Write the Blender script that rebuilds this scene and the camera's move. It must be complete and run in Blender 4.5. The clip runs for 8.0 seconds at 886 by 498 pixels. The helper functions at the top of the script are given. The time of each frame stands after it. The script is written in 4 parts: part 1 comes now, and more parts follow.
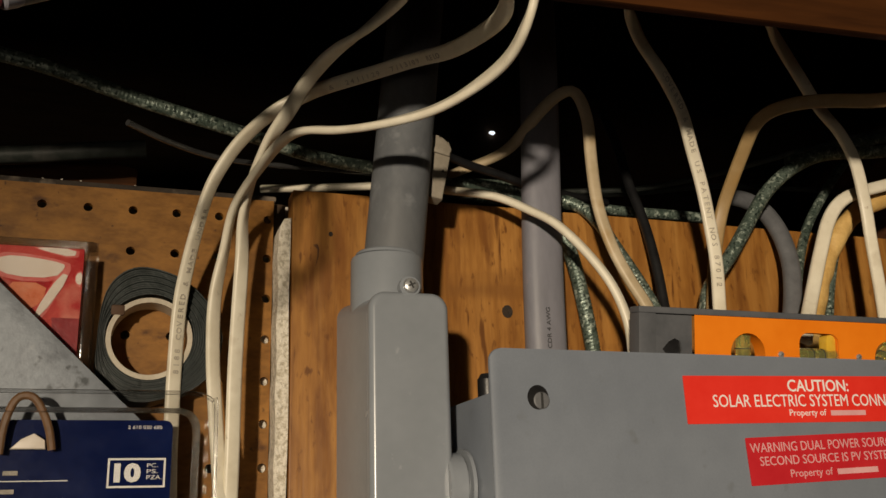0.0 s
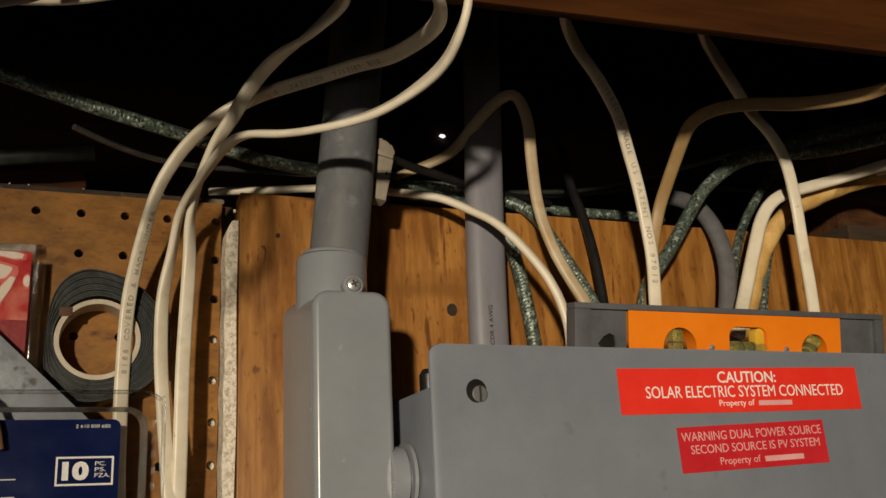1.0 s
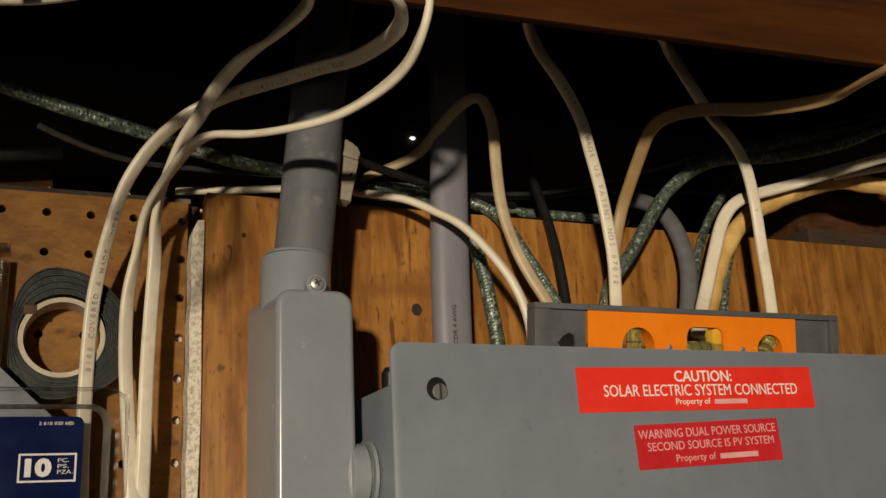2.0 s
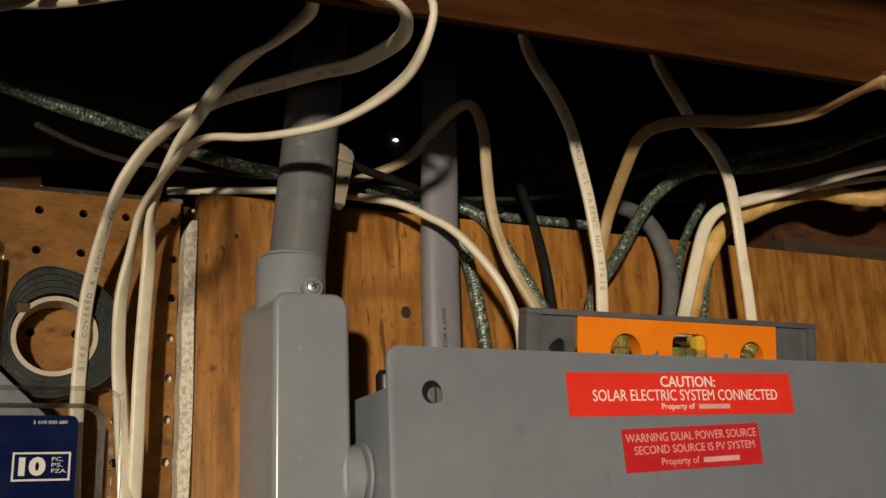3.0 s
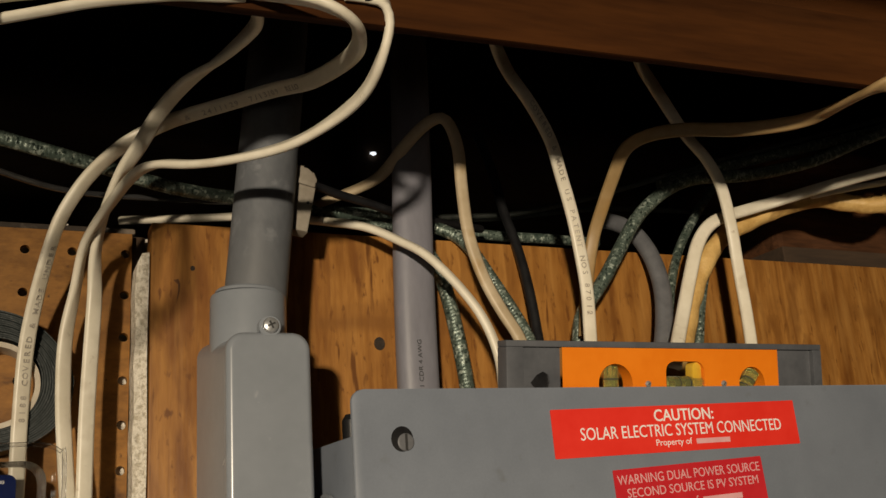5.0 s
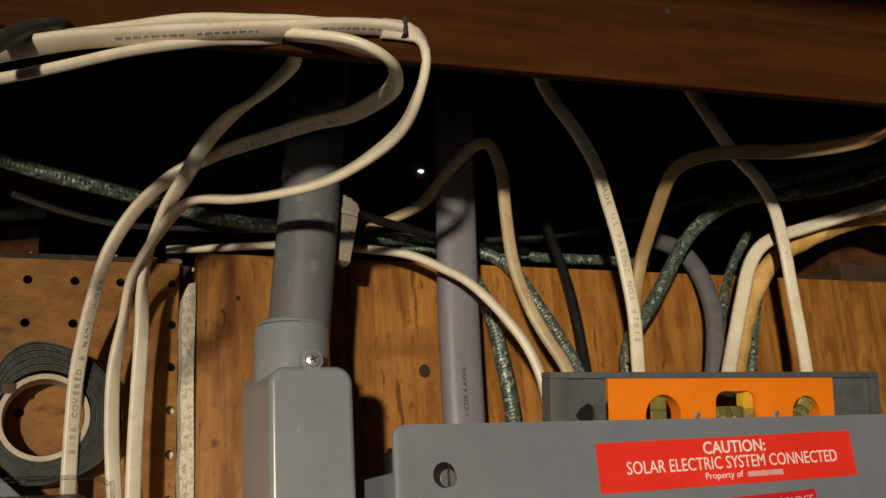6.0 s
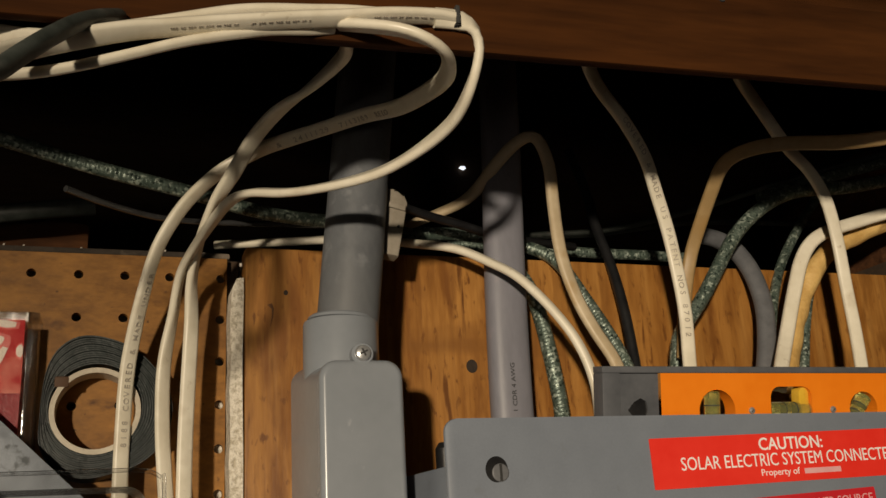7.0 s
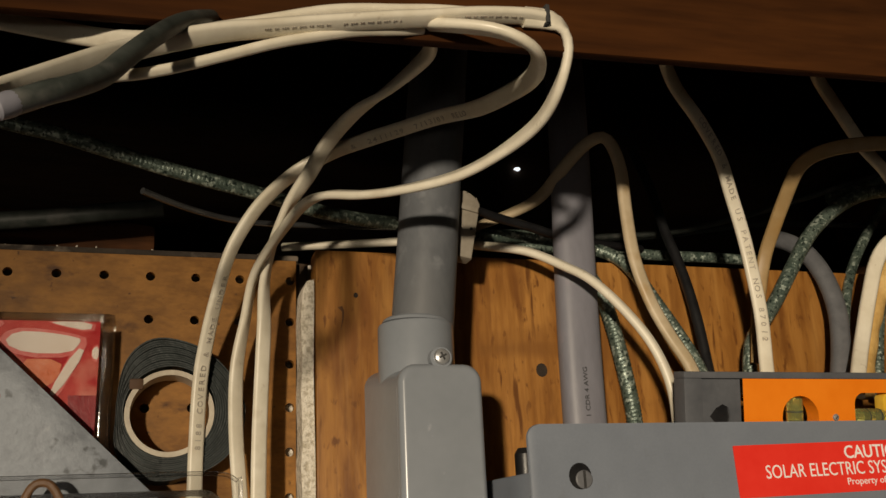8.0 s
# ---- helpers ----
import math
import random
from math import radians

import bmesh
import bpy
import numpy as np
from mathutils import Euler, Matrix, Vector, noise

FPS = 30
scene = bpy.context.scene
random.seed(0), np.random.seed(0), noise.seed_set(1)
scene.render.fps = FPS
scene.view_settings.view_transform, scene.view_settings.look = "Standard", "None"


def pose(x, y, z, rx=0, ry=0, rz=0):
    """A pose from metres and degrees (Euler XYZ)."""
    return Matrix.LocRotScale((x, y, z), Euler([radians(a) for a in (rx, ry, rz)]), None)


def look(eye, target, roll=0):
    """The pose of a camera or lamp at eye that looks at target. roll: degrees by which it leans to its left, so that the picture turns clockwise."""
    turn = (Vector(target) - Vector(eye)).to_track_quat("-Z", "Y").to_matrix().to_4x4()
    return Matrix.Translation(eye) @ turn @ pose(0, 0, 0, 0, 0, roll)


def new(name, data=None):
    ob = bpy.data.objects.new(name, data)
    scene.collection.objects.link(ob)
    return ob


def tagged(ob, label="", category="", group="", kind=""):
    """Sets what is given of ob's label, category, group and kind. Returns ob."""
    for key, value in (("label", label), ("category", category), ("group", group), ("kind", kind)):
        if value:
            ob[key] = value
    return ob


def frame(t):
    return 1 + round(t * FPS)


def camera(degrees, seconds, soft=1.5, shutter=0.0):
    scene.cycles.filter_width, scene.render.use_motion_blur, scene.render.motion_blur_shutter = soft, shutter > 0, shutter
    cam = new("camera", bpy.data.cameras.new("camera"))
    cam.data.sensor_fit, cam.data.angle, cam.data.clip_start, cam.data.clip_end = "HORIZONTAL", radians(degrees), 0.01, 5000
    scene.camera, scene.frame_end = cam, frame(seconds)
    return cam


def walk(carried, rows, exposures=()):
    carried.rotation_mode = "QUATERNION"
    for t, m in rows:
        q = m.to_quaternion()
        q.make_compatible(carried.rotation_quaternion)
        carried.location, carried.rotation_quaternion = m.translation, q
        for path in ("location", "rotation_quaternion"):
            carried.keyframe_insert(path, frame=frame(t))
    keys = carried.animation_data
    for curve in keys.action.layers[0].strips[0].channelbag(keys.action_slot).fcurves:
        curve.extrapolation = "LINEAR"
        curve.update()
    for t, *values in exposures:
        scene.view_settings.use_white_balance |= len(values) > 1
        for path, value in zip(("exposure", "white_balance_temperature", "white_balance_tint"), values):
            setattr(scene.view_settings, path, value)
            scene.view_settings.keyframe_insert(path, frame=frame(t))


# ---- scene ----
cam = camera(50.1, 8.0)
PATH = [
    (0, (0.131, -0.438, 1.68), (0.762, 1.377, 2.233), -1.7),
    (0.5, (0.137, -0.447, 1.677), (0.816, 1.352, 2.23), -2.4),
    (1, (0.137, -0.456, 1.673), (0.841, 1.331, 2.23), -2.8),
    (1.5, (0.136, -0.463, 1.669), (0.857, 1.319, 2.221), -3.0),
    (2, (0.142, -0.466, 1.669), (0.89, 1.302, 2.229), -2.9),
    (2.2, (0.144, -0.468, 1.669), (0.913, 1.289, 2.238), -2.9),
    (3.3, (0.104, -0.468, 1.672), (0.969, 1.254, 2.209), -2.6),
    (3.5, (0.094, -0.471, 1.668), (1.013, 1.225, 2.198), -3.0),
    (4, (0.101, -0.474, 1.683), (1.074, 1.184, 2.234), -4.2),
    (4.5, (0.135, -0.451, 1.687), (1.043, 1.245, 2.234), -4.7),
    (5, (0.154, -0.438, 1.697), (0.975, 1.298, 2.255), -4.2),
    (5.2, (0.158, -0.44, 1.706), (0.944, 1.313, 2.262), -3.9),
    (6.5, (0.162, -0.442, 1.713), (0.847, 1.346, 2.29), -3.7),
    (7, (0.155, -0.434, 1.71), (0.801, 1.368, 2.287), -3.3),
    (7.5, (0.147, -0.427, 1.716), (0.761, 1.386, 2.295), -3.0),
    (8, (0.133, -0.421, 1.714), (0.72, 1.401, 2.296), -2.7),
]
walk(cam, [(t, look(eye, target, roll)) for t, eye, target, roll in PATH])

# ---- light ----
world = bpy.data.worlds.new("basement")
scene.world = world
world.use_nodes = True
world.node_tree.nodes["Background"].inputs[0].default_value = (1.0, 0.75, 0.5, 1)
world.node_tree.nodes["Background"].inputs[1].default_value = 0.0
bulb = new("work_lamp", bpy.data.lights.new("work_lamp", "SPOT"))
bulb.data.energy, bulb.data.color, bulb.data.shadow_soft_size = 368.0, (1.0, 0.84, 0.63), 0.06
bulb.data.spot_size, bulb.data.spot_blend = radians(30.0), 1.0
bulb.matrix_world = look((-1.02, -2.6, 1.81), (0.63, 0.1, 1.58))
# unseen fill lamp, added to lift the shaded cables and joist bay
dim = new("fill_lamp", bpy.data.lights.new("fill_lamp", "POINT"))
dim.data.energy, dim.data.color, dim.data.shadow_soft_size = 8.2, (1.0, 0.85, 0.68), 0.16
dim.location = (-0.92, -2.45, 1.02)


# ---- materials ----
def mat(name, c1, c2, rough=0.6, scale=40.0, stretch=(1, 1, 1), metal=0.0, bump=0.15, fine=6.0, spots=None, contrast=(0.3, 0.7), rvar=0.12, uv=False, spec=0.5):
    m = bpy.data.materials.new(name)
    m.use_nodes = True
    nt = m.node_tree
    b = nt.nodes["Principled BSDF"]
    tc = nt.nodes.new("ShaderNodeTexCoord")
    mp = nt.nodes.new("ShaderNodeMapping")
    mp.inputs["Scale"].default_value = stretch
    nt.links.new(tc.outputs["UV" if uv else "Object"], mp.inputs[0])
    n1 = nt.nodes.new("ShaderNodeTexNoise")
    n1.inputs["Scale"].default_value, n1.inputs["Detail"].default_value, n1.inputs["Roughness"].default_value = scale, 5, 0.6
    n2 = nt.nodes.new("ShaderNodeTexNoise")
    n2.inputs["Scale"].default_value, n2.inputs["Detail"].default_value = scale * fine, 4
    ramp = nt.nodes.new("ShaderNodeValToRGB")
    ramp.color_ramp.elements[0].position, ramp.color_ramp.elements[1].position = contrast
    ramp.color_ramp.elements[0].color, ramp.color_ramp.elements[1].color = (*c1, 1), (*c2, 1)
    add = nt.nodes.new("ShaderNodeMath")
    add.operation = "MULTIPLY_ADD"
    add.inputs[1].default_value = 0.4
    sub = nt.nodes.new("ShaderNodeMath")
    sub.operation = "SUBTRACT"
    sub.inputs[1].default_value = 0.2
    for n in (n1, n2):
        nt.links.new(mp.outputs[0], n.inputs["Vector"])
    nt.links.new(n2.outputs[0], add.inputs[0])
    nt.links.new(n1.outputs[0], add.inputs[2])
    nt.links.new(add.outputs[0], sub.inputs[0])
    nt.links.new(sub.outputs[0], ramp.inputs[0])
    colour = ramp.outputs[0]
    for spot in (spots if isinstance(spots, list) else [spots] if spots else []):
        mp3 = nt.nodes.new("ShaderNodeMapping")
        mp3.inputs["Scale"].default_value = spot[3] if len(spot) > 3 else (1, 1, 1)
        mp3.inputs["Location"].default_value = (0.37 * spot[0], 0.11, 0.73)
        n3 = nt.nodes.new("ShaderNodeTexNoise")
        n3.inputs["Scale"].default_value, n3.inputs["Detail"].default_value = spot[0], 4
        nt.links.new(tc.outputs["Object"], mp3.inputs[0])
        nt.links.new(mp3.outputs[0], n3.inputs["Vector"])
        r3 = nt.nodes.new("ShaderNodeValToRGB")
        r3.color_ramp.elements[0].position, r3.color_ramp.elements[1].position = spot[1]
        mix = nt.nodes.new("ShaderNodeMix")
        mix.data_type = "RGBA"
        mix.inputs[7].default_value = (*spot[2], 1)
        nt.links.new(n3.outputs[0], r3.inputs[0])
        nt.links.new(r3.outputs[0], mix.inputs[0])
        nt.links.new(colour, mix.inputs[6])
        colour = mix.outputs[2]
    nt.links.new(colour, b.inputs["Base Color"])
    rr = nt.nodes.new("ShaderNodeMapRange")
    rr.inputs["To Min"].default_value, rr.inputs["To Max"].default_value = max(0.03, rough - rvar), min(1, rough + rvar)
    nt.links.new(n1.outputs[0], rr.inputs[0])
    nt.links.new(rr.outputs[0], b.inputs["Roughness"])
    b.inputs["Metallic"].default_value = metal
    b.inputs["Specular IOR Level"].default_value = spec
    bp = nt.nodes.new("ShaderNodeBump")
    bp.inputs["Strength"].default_value, bp.inputs["Distance"].default_value = bump, 0.002
    nt.links.new(sub.outputs[0], bp.inputs["Height"])
    nt.links.new(bp.outputs[0], b.inputs["Normal"])
    return m


def clear_plastic(name, gloss=0.1, tint=(0.93, 0.93, 0.93)):
    m = bpy.data.materials.new(name)
    m.use_nodes = True
    nt = m.node_tree
    nt.nodes.remove(nt.nodes["Principled BSDF"])
    t, g, mx = nt.nodes.new("ShaderNodeBsdfTransparent"), nt.nodes.new("ShaderNodeBsdfGlossy"), nt.nodes.new("ShaderNodeMixShader")
    lw, mul = nt.nodes.new("ShaderNodeFresnel"), nt.nodes.new("ShaderNodeMath")
    n, bp = nt.nodes.new("ShaderNodeTexNoise"), nt.nodes.new("ShaderNodeBump")
    n.inputs["Scale"].default_value, bp.inputs["Strength"].default_value, bp.inputs["Distance"].default_value = 25, 0.12, 0.001
    t.inputs[0].default_value, g.inputs["Roughness"].default_value, lw.inputs[0].default_value = (*tint, 1), 0.1, 1.4
    mul.inputs[1].default_value, mul.operation = gloss, "ADD"
    nt.links.new(n.outputs[0], bp.inputs["Height"])
    nt.links.new(bp.outputs[0], g.inputs["Normal"])
    nt.links.new(lw.outputs[0], mul.inputs[0])
    nt.links.new(mul.outputs[0], mx.inputs[0])
    nt.links.new(t.outputs[0], mx.inputs[1])
    nt.links.new(g.outputs[0], mx.inputs[2])
    nt.links.new(mx.outputs[0], nt.nodes["Material Output"].inputs[0])
    return m


M = dict(
    peg=mat("hardboard", (0.165, 0.070, 0.0125), (0.33, 0.152, 0.031), 0.5, 38, (1, 1, 2.2), bump=0.08, spec=0.3, spots=[(18, (0.55, 0.70), (0.12, 0.05, 0.011)), (45, (0.66, 0.75), (0.09, 0.036, 0.01), (1, 1, 1.4)), (160, (0.68, 0.74), (0.08, 0.034, 0.01))]),
    gash=mat("torn_dark_veneer", (0.06, 0.022, 0.006), (0.14, 0.055, 0.013), 0.7, 120, bump=0.3),
    joist=mat("old_joist_wood", (0.029, 0.0090, 0.0016), (0.072, 0.0235, 0.0044), 0.85, 7, (0.5, 6, 6), bump=0.4, spec=0.12, spots=(6, (0.55, 0.75), (0.035, 0.013, 0.0035))),
    timber=mat("rough_timber", (0.04, 0.0165, 0.007), (0.12, 0.048, 0.018), 0.85, 9, (0.7, 5, 7), bump=0.7, spec=0.2, spots=(14, (0.5, 0.7), (0.035, 0.017, 0.01))),
    subfloor=mat("subfloor_boards", (0.03, 0.018, 0.01), (0.07, 0.04, 0.02), 0.9, 8, (0.6, 5, 5), bump=0.3),
    concrete=mat("painted_concrete", (0.50, 0.44, 0.36), (0.66, 0.60, 0.52), 0.8, 18, bump=0.5, fine=9, spots=(50, (0.62, 0.75), (0.40, 0.33, 0.26))),
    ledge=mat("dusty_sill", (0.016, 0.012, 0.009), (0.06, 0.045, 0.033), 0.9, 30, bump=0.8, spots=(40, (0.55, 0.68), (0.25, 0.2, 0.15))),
    # floor and walls out of view: near black to hold back bounced light
    floor=mat("dark_unseen_concrete", (0.03, 0.028, 0.026), (0.06, 0.056, 0.052), 0.8, 4, bump=0.2),
    grey=mat("grey_panel_paint", (0.165, 0.187, 0.225), (0.195, 0.22, 0.262), 0.42, 25, bump=0.05, fine=30, rvar=0.06, spots=(70, (0.66, 0.78), (0.15, 0.165, 0.185))),
    pvc=mat("grey_pvc", (0.218, 0.240, 0.268), (0.242, 0.264, 0.295), 0.26, 30, bump=0.02, rvar=0.04, spec=0.55, spots=(140, (0.70, 0.78), (0.30, 0.32, 0.35))),
    pipe=mat("dull_grey_conduit", (0.112, 0.120, 0.132), (0.152, 0.162, 0.176), 0.5, 34, (1, 1, 0.5), bump=0.08, fine=8, rvar=0.08, spec=0.35, spots=[(90, (0.60, 0.74), (0.195, 0.205, 0.22)), (12, (0.5, 0.7), (0.128, 0.134, 0.142))]),
    # dark tone for the shade in slots, also for nails, staples and print
    seam=mat("dark_recess", (0.02, 0.02, 0.02), (0.04, 0.04, 0.04), 0.8, 40),
    white=mat("white_cable_sheath", (0.66, 0.605, 0.475), (0.80, 0.75, 0.62), 0.38, 40, bump=0.10, fine=3, spots=[(50, (0.60, 0.78), (0.58, 0.51, 0.39)), (150, (0.66, 0.78), (0.46, 0.39, 0.29))]),
    ivory=mat("aged_ivory_sheath", (0.43, 0.34, 0.21), (0.56, 0.46, 0.31), 0.45, 35, bump=0.06, spots=(40, (0.6, 0.75), (0.42, 0.29, 0.14))),
    yellow=mat("yellowed_sheath", (0.30, 0.195, 0.08), (0.40, 0.275, 0.13), 0.5, 30, bump=0.08, spots=(30, (0.6, 0.75), (0.33, 0.2, 0.07))),
    wrap=mat("yellow_wrapped_jacket", (0.50, 0.30, 0.09), (0.70, 0.47, 0.17), 0.55, 45, bump=0.6, spots=(50, (0.55, 0.7), (0.30, 0.16, 0.05))),
    greycab=mat("grey_cable_jacket", (0.095, 0.098, 0.106), (0.135, 0.138, 0.148), 0.5, 60, bump=0.06),
    lilac=mat("grey_service_cable", (0.175, 0.176, 0.205), (0.215, 0.215, 0.25), 0.5, 60, (1, 1, 0.3), bump=0.08, spots=(50, (0.62, 0.78), (0.24, 0.22, 0.25))),
    black=mat("black_cable", (0.006, 0.006, 0.007), (0.014, 0.014, 0.015), 0.4, 60),
    darkpipe=mat("dirty_and_shaded_conduit", (0.025, 0.03, 0.026), (0.07, 0.08, 0.072), 0.5, 40, spots=(60, (0.55, 0.7), (0.11, 0.11, 0.1))),
    steel=mat("zinc_steel", (0.42, 0.43, 0.44), (0.55, 0.56, 0.57), 0.3, 80, metal=0.65, bump=0.1),
    worn=mat("brushed_steel_plate", (0.20, 0.22, 0.25), (0.30, 0.33, 0.37), 0.55, 60, (1, 1, 1), metal=0.2, bump=0.25, spots=[(45, (0.55, 0.66), (0.16, 0.175, 0.2)), (25, (0.62, 0.7), (0.42, 0.44, 0.46)), (80, (0.64, 0.7), (0.11, 0.12, 0.13))]),
    rubber=mat("black_tape", (0.008, 0.012, 0.011), (0.021, 0.029, 0.028), 0.42, 90, bump=0.2),
    card=mat("tape_core_card", (0.46, 0.40, 0.31), (0.62, 0.56, 0.45), 0.8, 70),
    speck=mat("speckled_fibre_edge", (0.52, 0.46, 0.35), (0.86, 0.80, 0.68), 0.9, 330, bump=1.0, fine=2.5, contrast=(0.36, 0.56)),
    orange=mat("orange_plastic", (0.80, 0.20, 0.008), (0.86, 0.235, 0.012), 0.35, 30, bump=0.02, rvar=0.05),
    dgrey=mat("dark_grey_level_body", (0.075, 0.08, 0.09), (0.105, 0.11, 0.122), 0.42, 50, bump=0.06),
    red=mat("red_sticker", (0.74, 0.030, 0.018), (0.80, 0.042, 0.026), 0.38, 30, bump=0.03, rvar=0.05),
    crimson=mat("crimson_sticker", (0.50, 0.018, 0.026), (0.57, 0.026, 0.034), 0.35, 30, bump=0.03, rvar=0.05),
    ink=mat("white_print", (0.78, 0.76, 0.74), (0.86, 0.84, 0.82), 0.5, 60),
    pink=mat("pale_print", (0.66, 0.33, 0.34), (0.74, 0.41, 0.42), 0.5, 60),
    print=mat("grey_print", (0.28, 0.245, 0.20), (0.56, 0.51, 0.43), 0.6, 60),
    blue=mat("navy_card", (0.0025, 0.0075, 0.052), (0.004, 0.012, 0.072), 0.2, 40, bump=0.03, spec=0.3),
    cardred=mat("red_picture_card", (0.44, 0.022, 0.026), (0.72, 0.13, 0.10), 0.25, 22, bump=0.02, fine=2.5, contrast=(0.38, 0.62), spots=[(30, (0.52, 0.66), (0.74, 0.30, 0.22)), (48, (0.60, 0.70), (0.30, 0.03, 0.03))]),
    cream=mat("cream_picture_shapes", (0.75, 0.66, 0.56), (0.85, 0.78, 0.7), 0.45, 40),
    rose=mat("pink_picture_print", (0.64, 0.10, 0.09), (0.74, 0.22, 0.19), 0.35, 60),
    coral=mat("orange_picture_print", (0.70, 0.16, 0.06), (0.80, 0.30, 0.16), 0.3, 70),
    maroon=mat("dark_red_picture_print", (0.22, 0.016, 0.022), (0.36, 0.04, 0.045), 0.3, 70),
    tan=mat("shaded_tan_sheath", (0.24, 0.15, 0.075), (0.34, 0.225, 0.12), 0.55, 40, bump=0.1),
    brown_sleeve=mat("brown_sheath", (0.16, 0.068, 0.026), (0.26, 0.118, 0.05), 0.6, 50, bump=0.3),
    knot=mat("dark_knot_wood", (0.012, 0.008, 0.005), (0.035, 0.02, 0.01), 0.7, 200, bump=0.3),
    jacket=mat("dark_brown_jacket", (0.05, 0.024, 0.012), (0.10, 0.05, 0.024), 0.7, 40, bump=0.2),
    leather=mat("brown_handle_loop", (0.11, 0.055, 0.022), (0.19, 0.095, 0.04), 0.5, 60, bump=0.2),
    beige=mat("beige_clamp", (0.24, 0.21, 0.165), (0.33, 0.295, 0.24), 0.5, 50, bump=0.1),
)


def plywood_material():
    """Rotary-cut face: soft upright figure, thin wavy grain lines, fine fibres, few gashes and stains."""
    m = mat("plywood", (0.215, 0.084, 0.016), (0.41, 0.192, 0.044), 0.46, 11, (4.5, 4.5, 0.5), bump=0.15, fine=9, contrast=(0.30, 0.68), spec=0.3, spots=[(5, (0.46, 0.70), (0.31, 0.135, 0.028), (1, 1, 0.6)), (24, (0.53, 0.66), (0.185, 0.070, 0.014), (1.8, 1.8, 0.6)), (170, (0.60, 0.70), (0.15, 0.056, 0.012), (1.4, 1.4, 0.5)), (62, (0.63, 0.71), (0.13, 0.048, 0.010), (2.4, 2.4, 0.3)), (9, (0.58, 0.74), (0.22, 0.092, 0.02), (0.4, 1, 2.6))])
    nt = m.node_tree
    b = nt.nodes["Principled BSDF"]
    for n in nt.nodes:
        if n.bl_idname == "ShaderNodeTexNoise":
            n.inputs["Distortion"].default_value = 0.35
    tc = nt.nodes.new("ShaderNodeTexCoord")

    def noise_field(stretch, scale, detail):
        mp, n = nt.nodes.new("ShaderNodeMapping"), nt.nodes.new("ShaderNodeTexNoise")
        mp.inputs["Scale"].default_value = stretch
        n.inputs["Scale"].default_value, n.inputs["Detail"].default_value = scale, detail
        nt.links.new(tc.outputs["Object"], mp.inputs[0])
        nt.links.new(mp.outputs[0], n.inputs["Vector"])
        return n.outputs[0]

    def remap(value, lo, hi, a, c):
        r = nt.nodes.new("ShaderNodeMapRange")
        for k, v in zip(("From Min", "From Max", "To Min", "To Max"), (lo, hi, a, c)):
            r.inputs[k].default_value = v
        nt.links.new(value, r.inputs[0])
        return r.outputs[0]

    def over(colour, tint, amount):
        mix = nt.nodes.new("ShaderNodeMix")
        mix.data_type = "RGBA"
        mix.inputs[7].default_value = (*tint, 1)
        nt.links.new(amount, mix.inputs[0])
        nt.links.new(colour, mix.inputs[6])
        return mix.outputs[2]

    mp, wave = nt.nodes.new("ShaderNodeMapping"), nt.nodes.new("ShaderNodeTexWave")
    mp.inputs["Scale"].default_value, mp.inputs["Rotation"].default_value = (1, 1, 0.30), (0, radians(6), 0)
    wave.inputs["Scale"].default_value, wave.inputs["Distortion"].default_value = 17, 15.0
    wave.inputs["Detail"].default_value, wave.inputs["Detail Scale"].default_value = 4, 1.7
    nt.links.new(tc.outputs["Object"], mp.inputs[0])
    nt.links.new(mp.outputs[0], wave.inputs[0])
    mask = nt.nodes.new("ShaderNodeMath")
    mask.operation = "MULTIPLY"
    nt.links.new(remap(wave.outputs[1], 0.62, 1.0, 0.0, 0.5), mask.inputs[0])
    nt.links.new(remap(noise_field((1, 1, 0.5), 13, 3), 0.42, 0.60, 0.12, 1.0), mask.inputs[1])
    colour = b.inputs["Base Color"].links[0].from_socket
    colour = over(colour, (0.15, 0.056, 0.012), mask.outputs[0])
    colour = over(colour, (0.17, 0.066, 0.014), remap(noise_field((5, 5, 0.28), 70, 5), 0.52, 0.74, 0.0, 0.42))
    colour = over(colour, (0.52, 0.27, 0.072), remap(noise_field((3, 3, 0.3), 34, 4), 0.50, 0.72, 0.0, 0.4))
    nt.links.new(colour, b.inputs["Base Color"])
    return m


M["ply"] = plywood_material()
M["clear"] = clear_plastic("clear_plastic_shell", 0.02)
M["case"] = clear_plastic("clear_case", 0.0)


def armour_material():
    m = mat("green_armoured_cable", (0.060, 0.088, 0.072), (0.150, 0.190, 0.158), 0.36, 150, metal=0.35, bump=0.35, spots=[(300, (0.54, 0.62), (0.36, 0.42, 0.36)), (420, (0.57, 0.63), (0.022, 0.034, 0.028))])
    return m


M["gloss"] = mat("glossy_black_wire", (0.03, 0.03, 0.031), (0.05, 0.05, 0.051), 0.2, 60, bump=0.0, rvar=0.03, spec=1.0)
M["bx"] = armour_material()
M["vial"] = bpy.data.materials.new("yellow_green_vial")
M["vial"].use_nodes = True
vb = M["vial"].node_tree.nodes["Principled BSDF"]
vb.inputs["Base Color"].default_value, vb.inputs["Roughness"].default_value = (0.90, 0.90, 0.34, 1), 0.03
vb.inputs["Transmission Weight"].default_value = 0.88
M["amber"] = mat("amber_vial_seat", (0.62, 0.36, 0.03), (0.72, 0.46, 0.05), 0.15, 60, bump=0.02, rvar=0.04)
# emissive colour for the small bright spot in the bay
M["day"] = bpy.data.materials.new("daylight_glow")
M["day"].use_nodes = True
db = M["day"].node_tree.nodes["Principled BSDF"]
